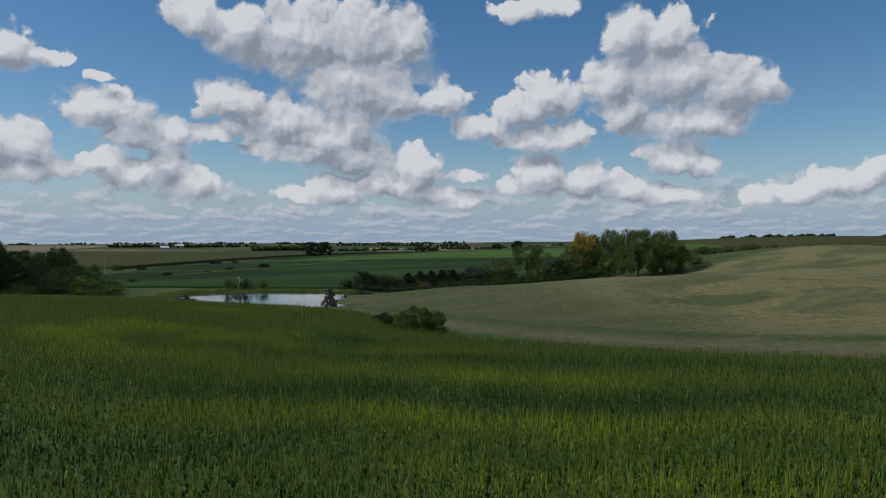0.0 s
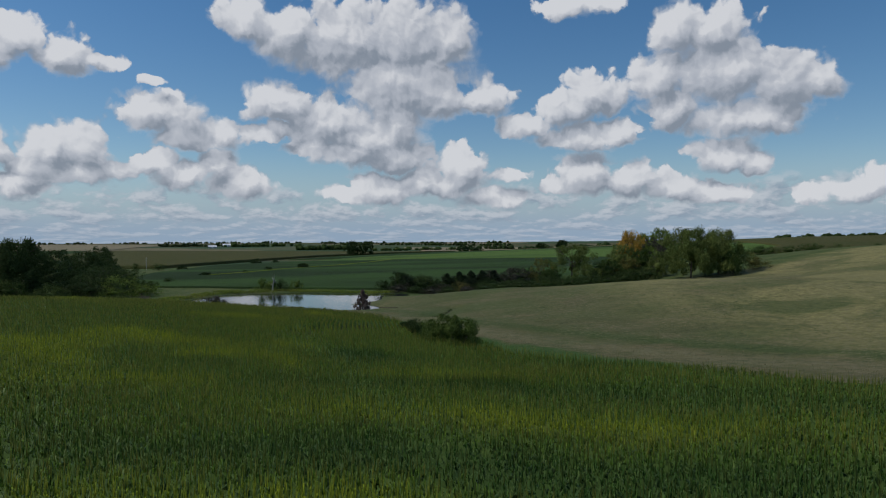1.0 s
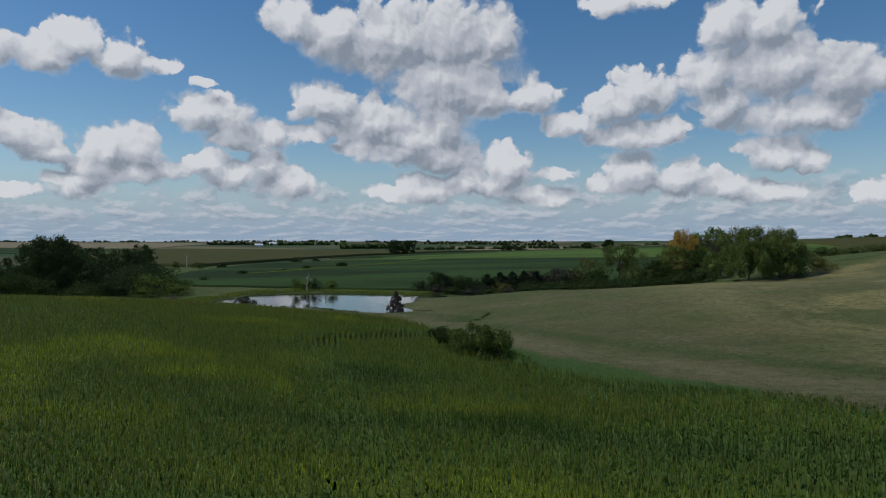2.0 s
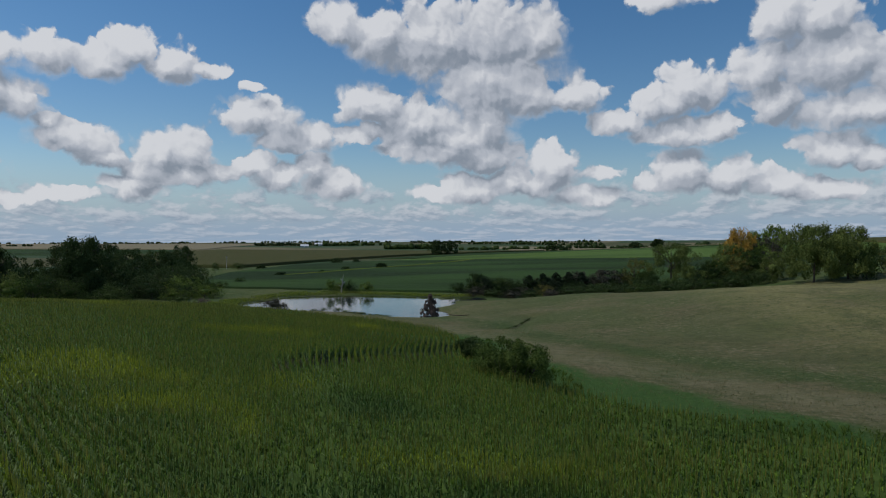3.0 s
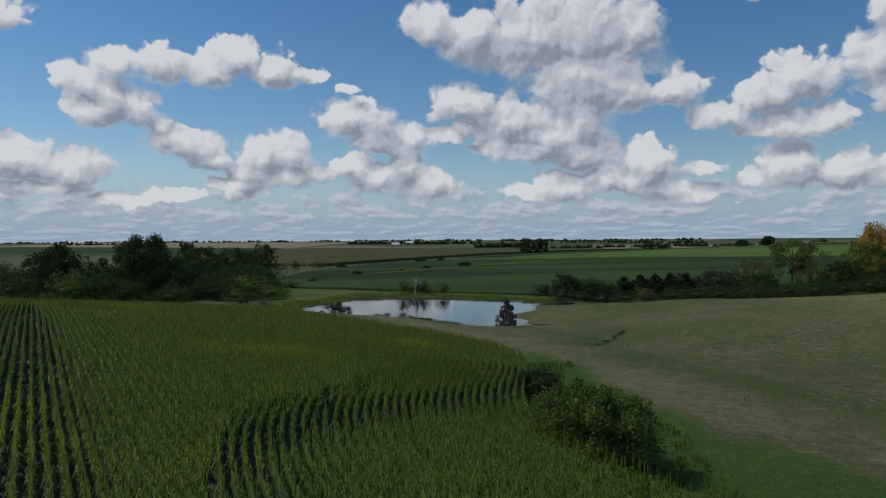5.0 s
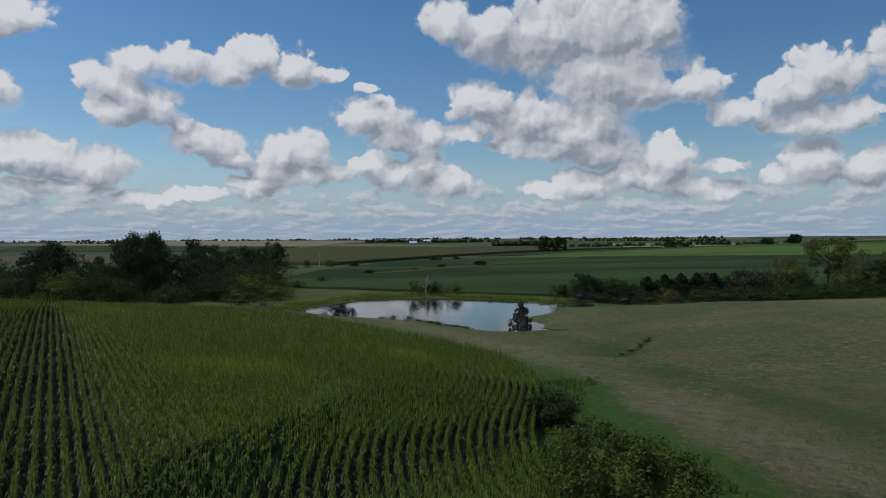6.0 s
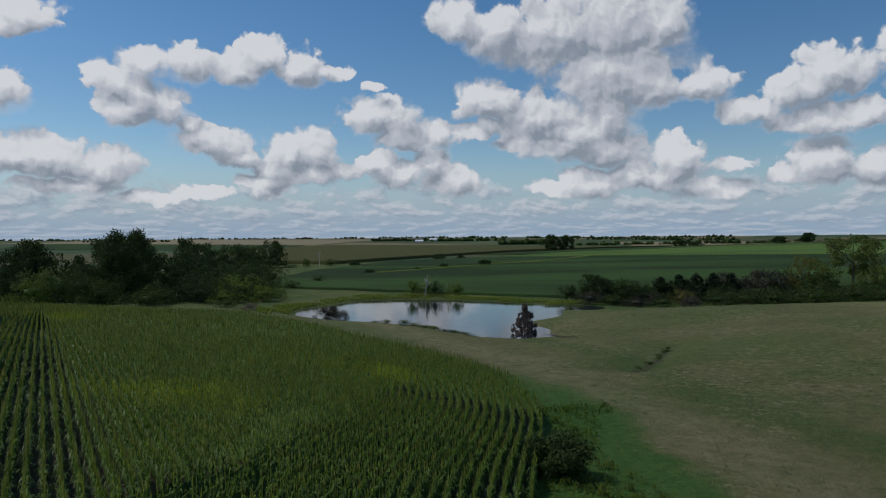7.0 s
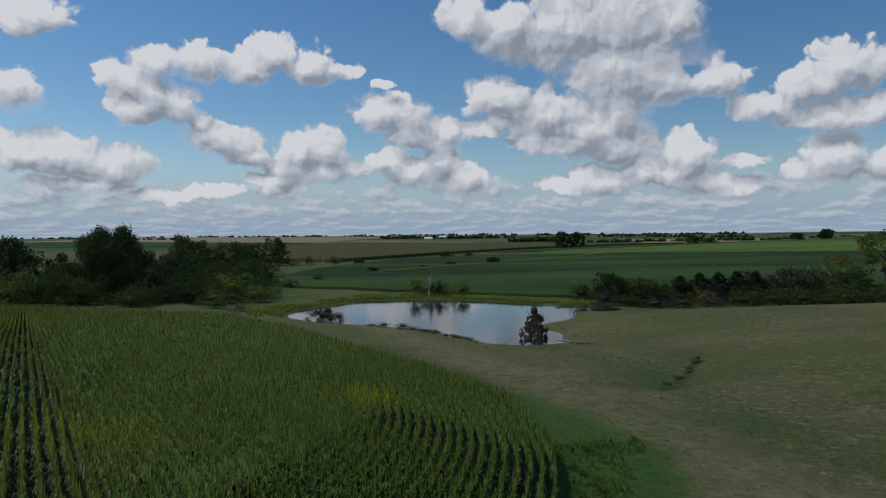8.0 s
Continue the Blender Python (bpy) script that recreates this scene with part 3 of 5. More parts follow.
EDGE_V = (-4, -3.5, -3, -2.4, -3, -3.6, -2.6, -1.2, 0, 0.4, 0, -1, -2.2, -3.5, -5.4, -8, -11.4, -13.9, -16.4, -18.4, -19.9, -21.6, -22.5, -22, -20.6, -17, -11, -2, 12)
ROW = 0.76


def edge(u):
    return sum(np.interp(u + d, EDGE_U, EDGE_V) for d in (-5, -2.5, 0, 2.5, 5)) / 5


def seam(u):
    """Where the rows that follow the field's edge meet the straight ones."""
    return np.interp(u, (-60, 20, 39, 46, 53, 60, 66, 71, 78, 83, 89, 94, 98, 105, 120, 150, 172, 199, 240), (27, 25.5, 24.4, 23.9, 22.6, 20.3, 15, 9, 3.5, 0, -4.5, -8, -9.5, -6.5, -1, 6, 9, 15, 26))


def straight_row(c, u):
    """The straight rows of the main block, which fan out a little; c is a row's v at u = 80."""
    return c + np.interp(c, (6, 10, 14, 20, 26, 45), (0.225, 0.21, 0.19, 0.16, 0.135, 0.122)) * (u - 80)


def edge_row(off, u):
    """A row that runs off metres inside the field's edge, all along parallel to it; u is counted along the edge."""
    lean = (edge(u + 1.0) - edge(u - 1.0)) / 2.0
    r = np.sqrt(1 + lean * lean)
    return u - off * lean / r, edge(u) + off / r


def to_plan(u, v):
    return ORIGIN[0] + u * ALONG[0] + v * ACROSS[0], ORIGIN[1] + u * ALONG[1] + v * ACROSS[1]


def field_end(x, y):
    """True inside the field's far, north-western limit."""
    return (y < 197 + 0.38 * (x + 133)) | (x > -133)


def corn_rows(step, single=False):
    """Places of plants in all rows, step metres apart, as x, y; single: row by row, in order."""
    us = np.arange(-75, 238, step)
    xs, ys = [], []
    for k in range(0, 330):
        off = k * ROW - 0.1
        for block in (0, 1):
            if block == 0 and off > 75:
                continue
            u = us + np.random.uniform(-0.3, 0.3, len(us)) * step
            u, v = edge_row(off, u) if block == 0 else (u, straight_row(off - 45, u))
            keep = (v < seam(u)) if block == 0 else (v >= seam(u)) & (v > edge(u) + 0.3)
            x, y = to_plan(u, v)
            keep &= field_end(x, y) & (x > -250) & (y > -48) & (x < 62) & (y < 215)
            xs.append(x[keep])
            ys.append(y[keep])
    if single:
        return list(zip(xs, ys))
    x, y = np.concatenate(xs), np.concatenate(ys)
    return x + np.random.normal(0, 0.05, len(x)), y + np.random.normal(0, 0.05, len(x))


def off_line(x, y, a=(-3.0, 24.0), b=(-50.0, 118.0)):
    """Distance from the line down the middle of the nearer part of the field."""
    ax, ay, dx, dy = a[0], a[1], b[0] - a[0], b[1] - a[1]
    t = np.clip(((x - ax) * dx + (y - ay) * dy) / (dx * dx + dy * dy), 0, 1)
    return np.hypot(x - ax - t * dx, y - ay - t * dy)


# where the crop is coloured paler or darker: middle and half sizes, metres; above 0 yellower, below 0 darker
CROP_SPOTS = ((0, 19.5, 26, 3, 1), (-6, 39, 18, 3.5, 0.7), (-34, 46, 12, 5, 0.8), (-52, 56, 10, 6, 0.9), (-58, 64, 7, 6, 1), (-55, 77, 10, 4, 0.7), (-36, 66, 6, 4, 0.8),
              (-59, 80, 7, 5, 0.7), (-26, 65, 4, 3, 0.6), (-63, 113, 10, 5, 0.45), (-42, 98, 6, 4, 0.6), (-56, 118, 8, 5, 0.35), (-36, 78, 3, 5, 0.6), (-55, 138, 6, 3, 0.8),
              (-116, 146, 9, 6, 0.8), (-17, 60, 14, 3, 0.5), (-62, 119, 3, 7, 0.4), (4, 9, 20, 3, 0.5), (-5, 28, 40, 4, -0.9), (-12, 54, 28, 3.5, -0.8), (-38, 60, 8, 3, -0.8),
              (-28, 77, 6, 2.5, -1), (3, 78, 9, 2.5, -0.7), (-25, 74, 5, 2.5, -1), (-21, 66, 5, 2.5, -0.8), (-22, 60, 4, 2, -0.7), (-20, 12, 12, 3, -0.7), (20, 47, 18, 2.5, -0.7))


def crop_tone(x, y):
    """How much yellower (towards 1) or darker (towards -1) the crop is coloured at a place."""
    wx = x + 2.5 * np.sin(y * 0.31 + 0.7 * np.sin(x * 0.23)) + 1.2 * np.sin(x * 0.9 + y * 0.5)
    wy = y + 1.4 * np.sin(x * 0.27 + 1.0) + 0.8 * np.sin(x * 0.61 - y * 0.4)
    out = 0.22 * np.sin(x * 0.083 + 1.3 * np.sin(y * 0.05)) * np.sin(y * 0.19 + 0.6 * np.sin(x * 0.07))
    for cx, cy, rx, ry, f in CROP_SPOTS:
        out = out + f * np.exp(-(((wx - cx) / rx) ** 2 + ((wy - cy) / ry) ** 2))
    return np.clip(out, -1, 1)


def with_crop_tone(me, share=1.0):
    """Notes the crop's tone on every point of a mesh."""
    co = np.empty(len(me.vertices) * 3, np.float32)
    me.vertices.foreach_get("co", co)
    co = co.reshape(-1, 3).astype(float)
    me.attributes.new("crop_tone", "FLOAT", "POINT").data.foreach_set("value", (crop_tone(co[:, 0], co[:, 1]) * share).astype(np.float32))
    return me


def blades(x, y, z, count, low, high, length, width, droop=0.7, rise=0.9, top_size=1.0, reach=1.0, seed=7):
    """Arching leaf blades round upright stalks: for every stalk count blades of three triangles."""
    m = len(x) * count
    rng = np.random.default_rng(seed)
    px, py, pz = (np.repeat(a, count) for a in (x, y, z))
    turn = rng.uniform(0, 2 * math.pi, m)
    level = np.tile(np.linspace(low, high, count), len(x)) + rng.normal(0, 0.1, m)
    size = length * rng.uniform(0.7, 1.25, m) * np.tile(np.linspace(1.0, top_size, count), len(x))
    w = width * rng.uniform(0.7, 1.3, m)
    spread = reach * rng.uniform(0.6, 1.4, m)
    dx, dy = np.cos(turn), np.sin(turn)
    up = rise * rng.uniform(0.6, 1.4, m) * size
    fall = up - droop * rng.uniform(0.2, 1.5, m) * size
    verts = np.empty((m, 5, 3), np.float32)
    for i, (out, lift, half) in enumerate(((0.02, 0, 0.35), (0.02, 0, -0.35), (0.55, 1, 0.5), (0.55, 1, -0.5))):
        verts[:, i, 0] = px + dx * spread * size * out - dy * w * half
        verts[:, i, 1] = py + dy * spread * size * out + dx * w * half
        verts[:, i, 2] = pz + level + up * lift
    verts[:, 4, 0], verts[:, 4, 1], verts[:, 4, 2] = px + dx * spread * size, py + dy * spread * size, pz + level + fall
    base = np.arange(m, dtype=np.int32)[:, None] * 5
    tris = np.concatenate([base + np.array([[0, 1, 3]]), base + np.array([[0, 3, 2]]), base + np.array([[2, 3, 4]])], 1).reshape(-1, 3)
    return verts.reshape(-1, 3), tris


def spikes(x, y, z, count, tall, lean, width):
    """Thin upright blades, one triangle each."""
    m = len(x) * count
    rng = np.random.default_rng(11)
    px, py, pz = (np.repeat(a, count) for a in (x, y, z))
    turn = rng.uniform(0, 2 * math.pi, m)
    h = tall * rng.uniform(0.6, 1.3, m)
    dx, dy = np.cos(turn), np.sin(turn)
    b = lean * rng.uniform(0.1, 1.2, m) * h
    verts = np.empty((m, 3, 3), np.float32)
    for i, s in enumerate((0.5, -0.5)):
        verts[:, i, 0], verts[:, i, 1], verts[:, i, 2] = px - dy * width * s, py + dx * width * s, pz
    verts[:, 2, 0], verts[:, 2, 1], verts[:, 2, 2] = px + dx * b, py + dy * b, pz + h
    return verts.reshape(-1, 3), np.arange(m * 3, dtype=np.int32).reshape(-1, 3)


def join_arrays(sets):
    verts, faces, n = [], [], 0
    for v, f in sets:
        verts.append(v)
        faces.append(f + n)
        n += len(v)
    return np.concatenate(verts), np.concatenate(faces)


def stand(step, wide, tall, foot):
    """The close-set stalks of every row, as ragged ridges that are slimmer in the nearer part of the field."""
    sets = []
    rng = np.random.default_rng(17)
    for x, y in corn_rows(step, True):
        if len(x) < 3:
            continue
        # break the ridge where the row itself is broken
        for piece in np.split(np.arange(len(x)), np.nonzero(np.hypot(np.diff(x), np.diff(y)) > step * 3)[0] + 1):
            m = len(piece)
            if m < 3:
                continue
            px, py = x[piece], y[piece]
            tx, ty = np.gradient(px), np.gradient(py)
            r = np.hypot(tx, ty)
            nx, ny = -ty / r, tx / r
            base = land(px, py)
            far = smooth(off_line(px, py), 22, 60)
            half, top = (wide[0] + (wide[1] - wide[0]) * far) * rng.uniform(0.7, 1.3, (2, m)), (tall[0] + (tall[1] - tall[0]) * far) * rng.uniform(0.90, 1.06, m)
            lean = rng.normal(0, 0.05, m)
            verts = np.stack([np.stack([px - nx * half[0], py - ny * half[0], base + foot], 1),
                              np.stack([px + nx * lean, py + ny * lean, base + top], 1),
                              np.stack([px + nx * half[1], py + ny * half[1], base + foot], 1)], 1).reshape(-1, 3)
            k = np.arange(m - 1, dtype=np.int32)[:, None] * 3
            sets.append((verts, np.concatenate([k + np.array([f]) for f in ((0, 3, 4), (0, 4, 1), (1, 4, 5), (1, 5, 2))], 0)))
    return join_arrays(sets)


def build_corn():
    leaf_sets, low_sets, tassel_sets = [], [], []
    # spacing; the belt round the nearer part of the field; upper and lower leaves to a plant, their size
    for step, lo, hi, count, length, width, lower, low_size, plumes, plume_width in (
            (0.28, 0, 20, 5, 0.52, 0.056, 4, 0.085, 5, 0.036), (0.46, 20, 55, 4, 0.46, 0.085, 2, 0.13, 4, 0.055), (1.1, 55, 999, 3, 0.45, 0.17, 1, 0.2, 3, 0.12)):
        x, y = corn_rows(step)
        d = off_line(x, y) + np.random.uniform(-4, 4, len(x))
        keep = (d >= lo) & (d < hi)
        x, y = x[keep], y[keep]
        v = crop_tone(x, y)
        grow = 0.06 * np.sin(x * 0.11 + 1) * np.sin(y * 0.13) + np.random.normal(0, 0.06, len(x)) + 0.05 * np.abs(v)
        z = land(x, y) + grow * 1.5
        leaf_sets.append(blades(x, y, z, count, 0.80, 1.30, length, width, 0.60, 0.74, 0.6, 0.30))
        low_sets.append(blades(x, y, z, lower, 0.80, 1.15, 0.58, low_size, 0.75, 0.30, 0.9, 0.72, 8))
        tall = (np.random.uniform(0, 1, len(x)) < 0.85 + 0.3 * v) & (np.random.uniform(0, 1, len(x)) < 0.9)
        tassel_sets.append(spikes(x[tall], y[tall], z[tall] + 1.40, plumes, 0.74, 0.14, plume_width))
    crop = thing("corn_crop", (0, 0, 0), "tall green field corn in curving rows with tan tassels", "corn", kind="stuff")
    part("leaves", with_crop_tone(mesh_from("leaves", *join_arrays(leaf_sets), CORN_LEAF)), None, crop)
    part("lower_leaves", with_crop_tone(mesh_from("lower_leaves", *join_arrays(low_sets), CORN_LOW), 0.4), None, crop, "dark glossy lower leaves of the corn")
    part("stalks", with_crop_tone(mesh_from("stalks", *stand(1.2, (0.10, 0.17), (1.15, 1.5), 0.25), CORN_STALK), 0.5), None, crop, "close-set green corn stalks")
    part("tassels", with_crop_tone(mesh_from("tassels", *join_arrays(tassel_sets), TASSEL)), None, crop, "tan corn tassels")


build_corn()
su, sv = np.meshgrid(np.linspace(-62, 238, 150), np.linspace(0, 1, 90))
sv = edge(su) + 0.5 + sv * 150
px_, py_ = to_plan(su, sv)
py_ = np.minimum(py_, np.where(px_ < -133, 197 + 0.38 * (px_ + 133), 999))
tagged(new("field_soil", sheet("field_soil", px_, py_, 0.12, SOIL)), "dark bare soil under the corn rows", "soil", kind="structure")


# ---- grass ----
def scatter_grass(count, seed):
    rng = np.random.default_rng(seed)
    x, y = rng.uniform(-150, 120, count), rng.uniform(60, 330, count)
    u = (x - ORIGIN[0]) * ALONG[0] + (y - ORIGIN[1]) * ALONG[1]
    v = (x - ORIGIN[0]) * ACROSS[0] + (y - ORIGIN[1]) * ACROSS[1]
    gap = edge(u) - v
    keep = (gap > 0.8) & (pond_depth(x, y) < -0.03)
    return x[keep], y[keep], u[keep], gap[keep]


x, y, u, gap = scatter_grass(140000, 3)
near = np.random.default_rng(4).uniform(0, 1, len(x)) < np.clip((235 - y) / 90, 0, 1) * np.clip((95 - x) / 50, 0, 1)
x, y, u, gap = x[near], y[near], u[near], gap[near]
green = (gap < 9 + 4 * np.sin(u * 0.15)) & (u < 85) & (u > -10) & (np.sin(x * 1.3) * np.sin(y * 1.1) > -0.75)
meadow = thing("pasture_grass", (0, 0, 0), "dry tan and olive pasture grass in loose tufts", "grass", kind="stuff")
pick = ~green & (np.random.default_rng(8).uniform(0, 1, len(x)) < 0.36 + 0.3 * np.sin(x * 0.09 + 1) * np.sin(y * 0.07))
part("stalks", mesh_from("stalks", *spikes(x[pick], y[pick], land(x[pick], y[pick]) - 0.02, 5, 0.20, 1.2, 0.05), STRAW), None, meadow, "pale straw stalks among the grass")
verge = thing("verge_grass", (0, 0, 0), "rank green grass and weeds along the corn's edge", "grass", kind="stuff")
part("blades", mesh_from("blades", *blades(x[green], y[green], land(x[green], y[green]) - 0.03, 6, 0.03, 0.22, 0.42, 0.07, 0.7, 0.7), GREEN_GRASS), None, verge)
x, y, u, gap = scatter_grass(150000, 5)
bank = (pond_depth(x, y) > -0.28) & ((y > 262) | (x < -136)) & (x < -72) & (np.sin(x * 0.35) * np.sin(y * 0.31) > -0.6)
bank_grass = thing("bank_grass", (0, 0, 0), "bright sunlit-green reeds and grass round the pond bank", "grass", kind="stuff")
x, y = x[bank], y[bank]
part("blades", mesh_from("blades", *blades(x, y, land(x, y) - 0.03, 5, 0.05, 0.3, 0.5, 0.16, 0.6, 0.8), BANK_GRASS), None, bank_grass)


# ---- fields of the distance ----
def far_field(name, rows, tall, mat, label, category):
    """A crop standing tall over the land between a left and a right border, given near to far."""
    rows = np.array(rows, float)
    n_far, n_wide = 60, 60
    t = np.linspace(0, len(rows) - 1, n_far)
    line = np.stack([np.interp(t, range(len(rows)), rows[:, i]) for i in range(4)], 1)
    s = np.linspace(0, 1, n_wide)[None, :]
    xs = line[:, 0:1] * (1 - s) + line[:, 2:3] * s
    ys = line[:, 1:2] * (1 - s) + line[:, 3:4] * s
    # rim goes down into the ground
    xs, ys = np.pad(xs, 1, mode="edge"), np.pad(ys, 1, mode="edge")
    zs = land(xs, ys) + tall + np.random.uniform(-0.06, 0.06, xs.shape) * tall
    zs[0], zs[-1], zs[:, 0], zs[:, -1] = (land(xs[0], ys[0]) - 1, land(xs[-1], ys[-1]) - 1, land(xs[:, 0], ys[:, 0]) - 1, land(xs[:, -1], ys[:, -1]) - 1)
    h, w = xs.shape
    idx = np.arange(h * w).reshape(h, w)
    faces = np.stack([idx[:-1, :-1], idx[:-1, 1:], idx[1:, 1:], idx[1:, :-1]], -1).reshape(-1, 4)
    me = mesh_from(name, np.stack([xs, ys, zs], -1).reshape(-1, 3), faces, mat)
    return tagged(new(name, me), label, category, kind="stuff")


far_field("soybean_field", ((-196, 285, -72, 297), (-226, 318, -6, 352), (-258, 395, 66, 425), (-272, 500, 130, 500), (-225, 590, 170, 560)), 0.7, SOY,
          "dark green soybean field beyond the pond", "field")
# this field's lighter green is painted sunlight
far_field("sunlit_soybean_field", ((-222, 593, 172, 563), (-215, 640, 215, 610), (-205, 690, 260, 700), (-60, 800, 330, 790)), 0.75, SOY_SUNLIT,
          "soybean field on the slope, sunlight painted as lighter green", "field")
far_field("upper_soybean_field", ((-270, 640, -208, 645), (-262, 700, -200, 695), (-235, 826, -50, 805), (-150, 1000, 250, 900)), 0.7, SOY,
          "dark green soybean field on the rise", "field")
WATERWAY = ((-209, 376), (-198, 412), (-190, 444), (-168, 488), (-158, 540), (-155, 595), (-102, 659))
far_field("grass_waterway", [(x - 2.6, y, x + 2.6, y) for x, y in WATERWAY], 0.8, BANK_GRASS, "narrow pale grass waterway through the soybeans", "grass")
far_field("corn_field", ((-420, 440, -290, 455), (-620, 640, -290, 637), (-720, 800, -278, 768), (-800, 1000, -240, 850), (-1050, 1500, -160, 1150)), 2.2, CORN_FAR,
          "browning corn field on the plain", "field")
far_field("green_field", ((-1500, 860, -640, 880), (-1900, 1200, -900, 1150), (-2300, 1500, -1150, 1500)), 0.8, SOY, "dark green field strip in the distance", "field")
far_field("tan_field", ((-2600, 1560, -1150, 1560), (-3000, 2200, -1500, 2250), (-3600, 2900, -1800, 2900)), 1.0, STUBBLE, "pale tan ripe field in the distance", "field")
far_field("ridge_corn_field", ((130, 545, 330, 520), (200, 700, 420, 640), (180, 1000, 620, 900)), 2.2, CORN_FAR, "browning corn on the ridge", "field")
far_field("ridge_green_field", ((335, 522, 600, 470), (425, 640, 720, 560), (520, 760, 900, 680)), 0.8, SOY_SUNLIT, "green field on the ridge's flank", "field")
far_field("ridge_tan_field", ((-140, 1010, 170, 960), (-260, 1300, 160, 1200), (-500, 2100, 100, 1900)), 1.5, STUBBLE, "tan field behind the soybeans", "field")


# ---- trees ----
def tube(bm, points, radii, sides=6):
    """A tapered limb through points."""
    rings = []
    for i, (p, r) in enumerate(zip(points, radii)):
        p = Vector(p)
        d = (Vector(points[min(i + 1, len(points) - 1)]) - Vector(points[max(i - 1, 0)])).normalized()
        a = d.orthogonal().normalized()
        b = d.cross(a)
        rings.append([bm.verts.new(p + (a * math.cos(t) + b * math.sin(t)) * r) for t in (2 * math.pi * k / sides for k in range(sides))])
    for low, top in zip(rings, rings[1:]):
        for k in range(sides):
            bm.faces.new((low[k], low[(k + 1) % sides], top[(k + 1) % sides], top[k]))
    bm.faces.new(rings[-1])


def limbs(seed, fork, count, thick, spread_r=0.62, top=0.92):
    """Trunk and limbs of a tree 1 m high and 1 m wide in radius, forking at the height fork."""
    rng = random.Random(seed)
    bm = bmesh.new()
    tube(bm, [(0, 0, -0.03), (0.01, 0, 0.05), (0.02, 0.01, fork), (0.0, 0.03, (fork + top) / 2), (0.03, 0, top)], [thick * 1.5, thick, thick * 0.8, thick * 0.5, thick * 0.12], 8)
    for i in range(count):
        a = 2 * math.pi * (i + rng.uniform(-0.3, 0.3)) / count
        z0 = fork * rng.uniform(0.8, 1.0) + (top - fork) * rng.uniform(0, 0.5)
        r, z1 = spread_r * rng.uniform(0.6, 1.1), min(top, z0 + rng.uniform(0.18, 0.42))
        end = (r * math.cos(a), r * math.sin(a), z1)
        mid = (end[0] * 0.45, end[1] * 0.45, z0 + (z1 - z0) * 0.62)
        tube(bm, [(0, 0, z0), mid, end], [thick * 0.5, thick * 0.3, thick * 0.06], 5)
        for _ in range(2):
            b = a + rng.uniform(-0.9, 0.9)
            tube(bm, [mid, (mid[0] + 0.25 * math.cos(b), mid[1] + 0.25 * math.sin(b), mid[2] + rng.uniform(0.05, 0.2))], [thick * 0.22, thick * 0.04], 4)
    return bm


def puffs_of(seed, count, low, high, slim=0.0, size=(0.11, 0.22)):
    """Lobes of a crown in a unit tree: centre and radius, most of them towards the outside, with gaps between them."""
    rng = random.Random(seed)
    lean = [(rng.uniform(0, 6.28), rng.uniform(0.08, 0.22)) for _ in range(3)]
    out = []
    for i in range(count):
        h = low + (high - low) * (i + rng.random()) / count
        t = (h - low) / (high - low)
        a = rng.uniform(0, 2 * math.pi)
        reach = math.sqrt(max(0.05, 1 - (2 * t - 0.8) ** 2 / 1.55)) * (1 - slim * t)
        reach *= 1 + sum(f * math.sin((k + 2) * a + p + 4 * t) for k, (p, f) in enumerate(lean))
        r = reach * rng.random() ** 0.4 * 0.84
        out.append((r * math.cos(a), r * math.sin(a), h + rng.uniform(-0.03, 0.03), rng.uniform(*size) * (1 - slim * t * 0.6)))
    return out


def heart_shape():
    """A coarse ball of 24 four-sided faces."""
    bm = bmesh.new()
    bmesh.ops.create_cube(bm, size=1.0)
    bmesh.ops.subdivide_edges(bm, edges=bm.edges[:], cuts=1, use_grid_fill=True)
    bm.verts.ensure_lookup_table()
    co = np.array([v.co.normalized() for v in bm.verts])
    faces = np.array([[v.index for v in f.verts] for f in bm.faces], np.int32)
    bm.free()
    return co, faces


HEART, HEART_FACES = heart_shape()


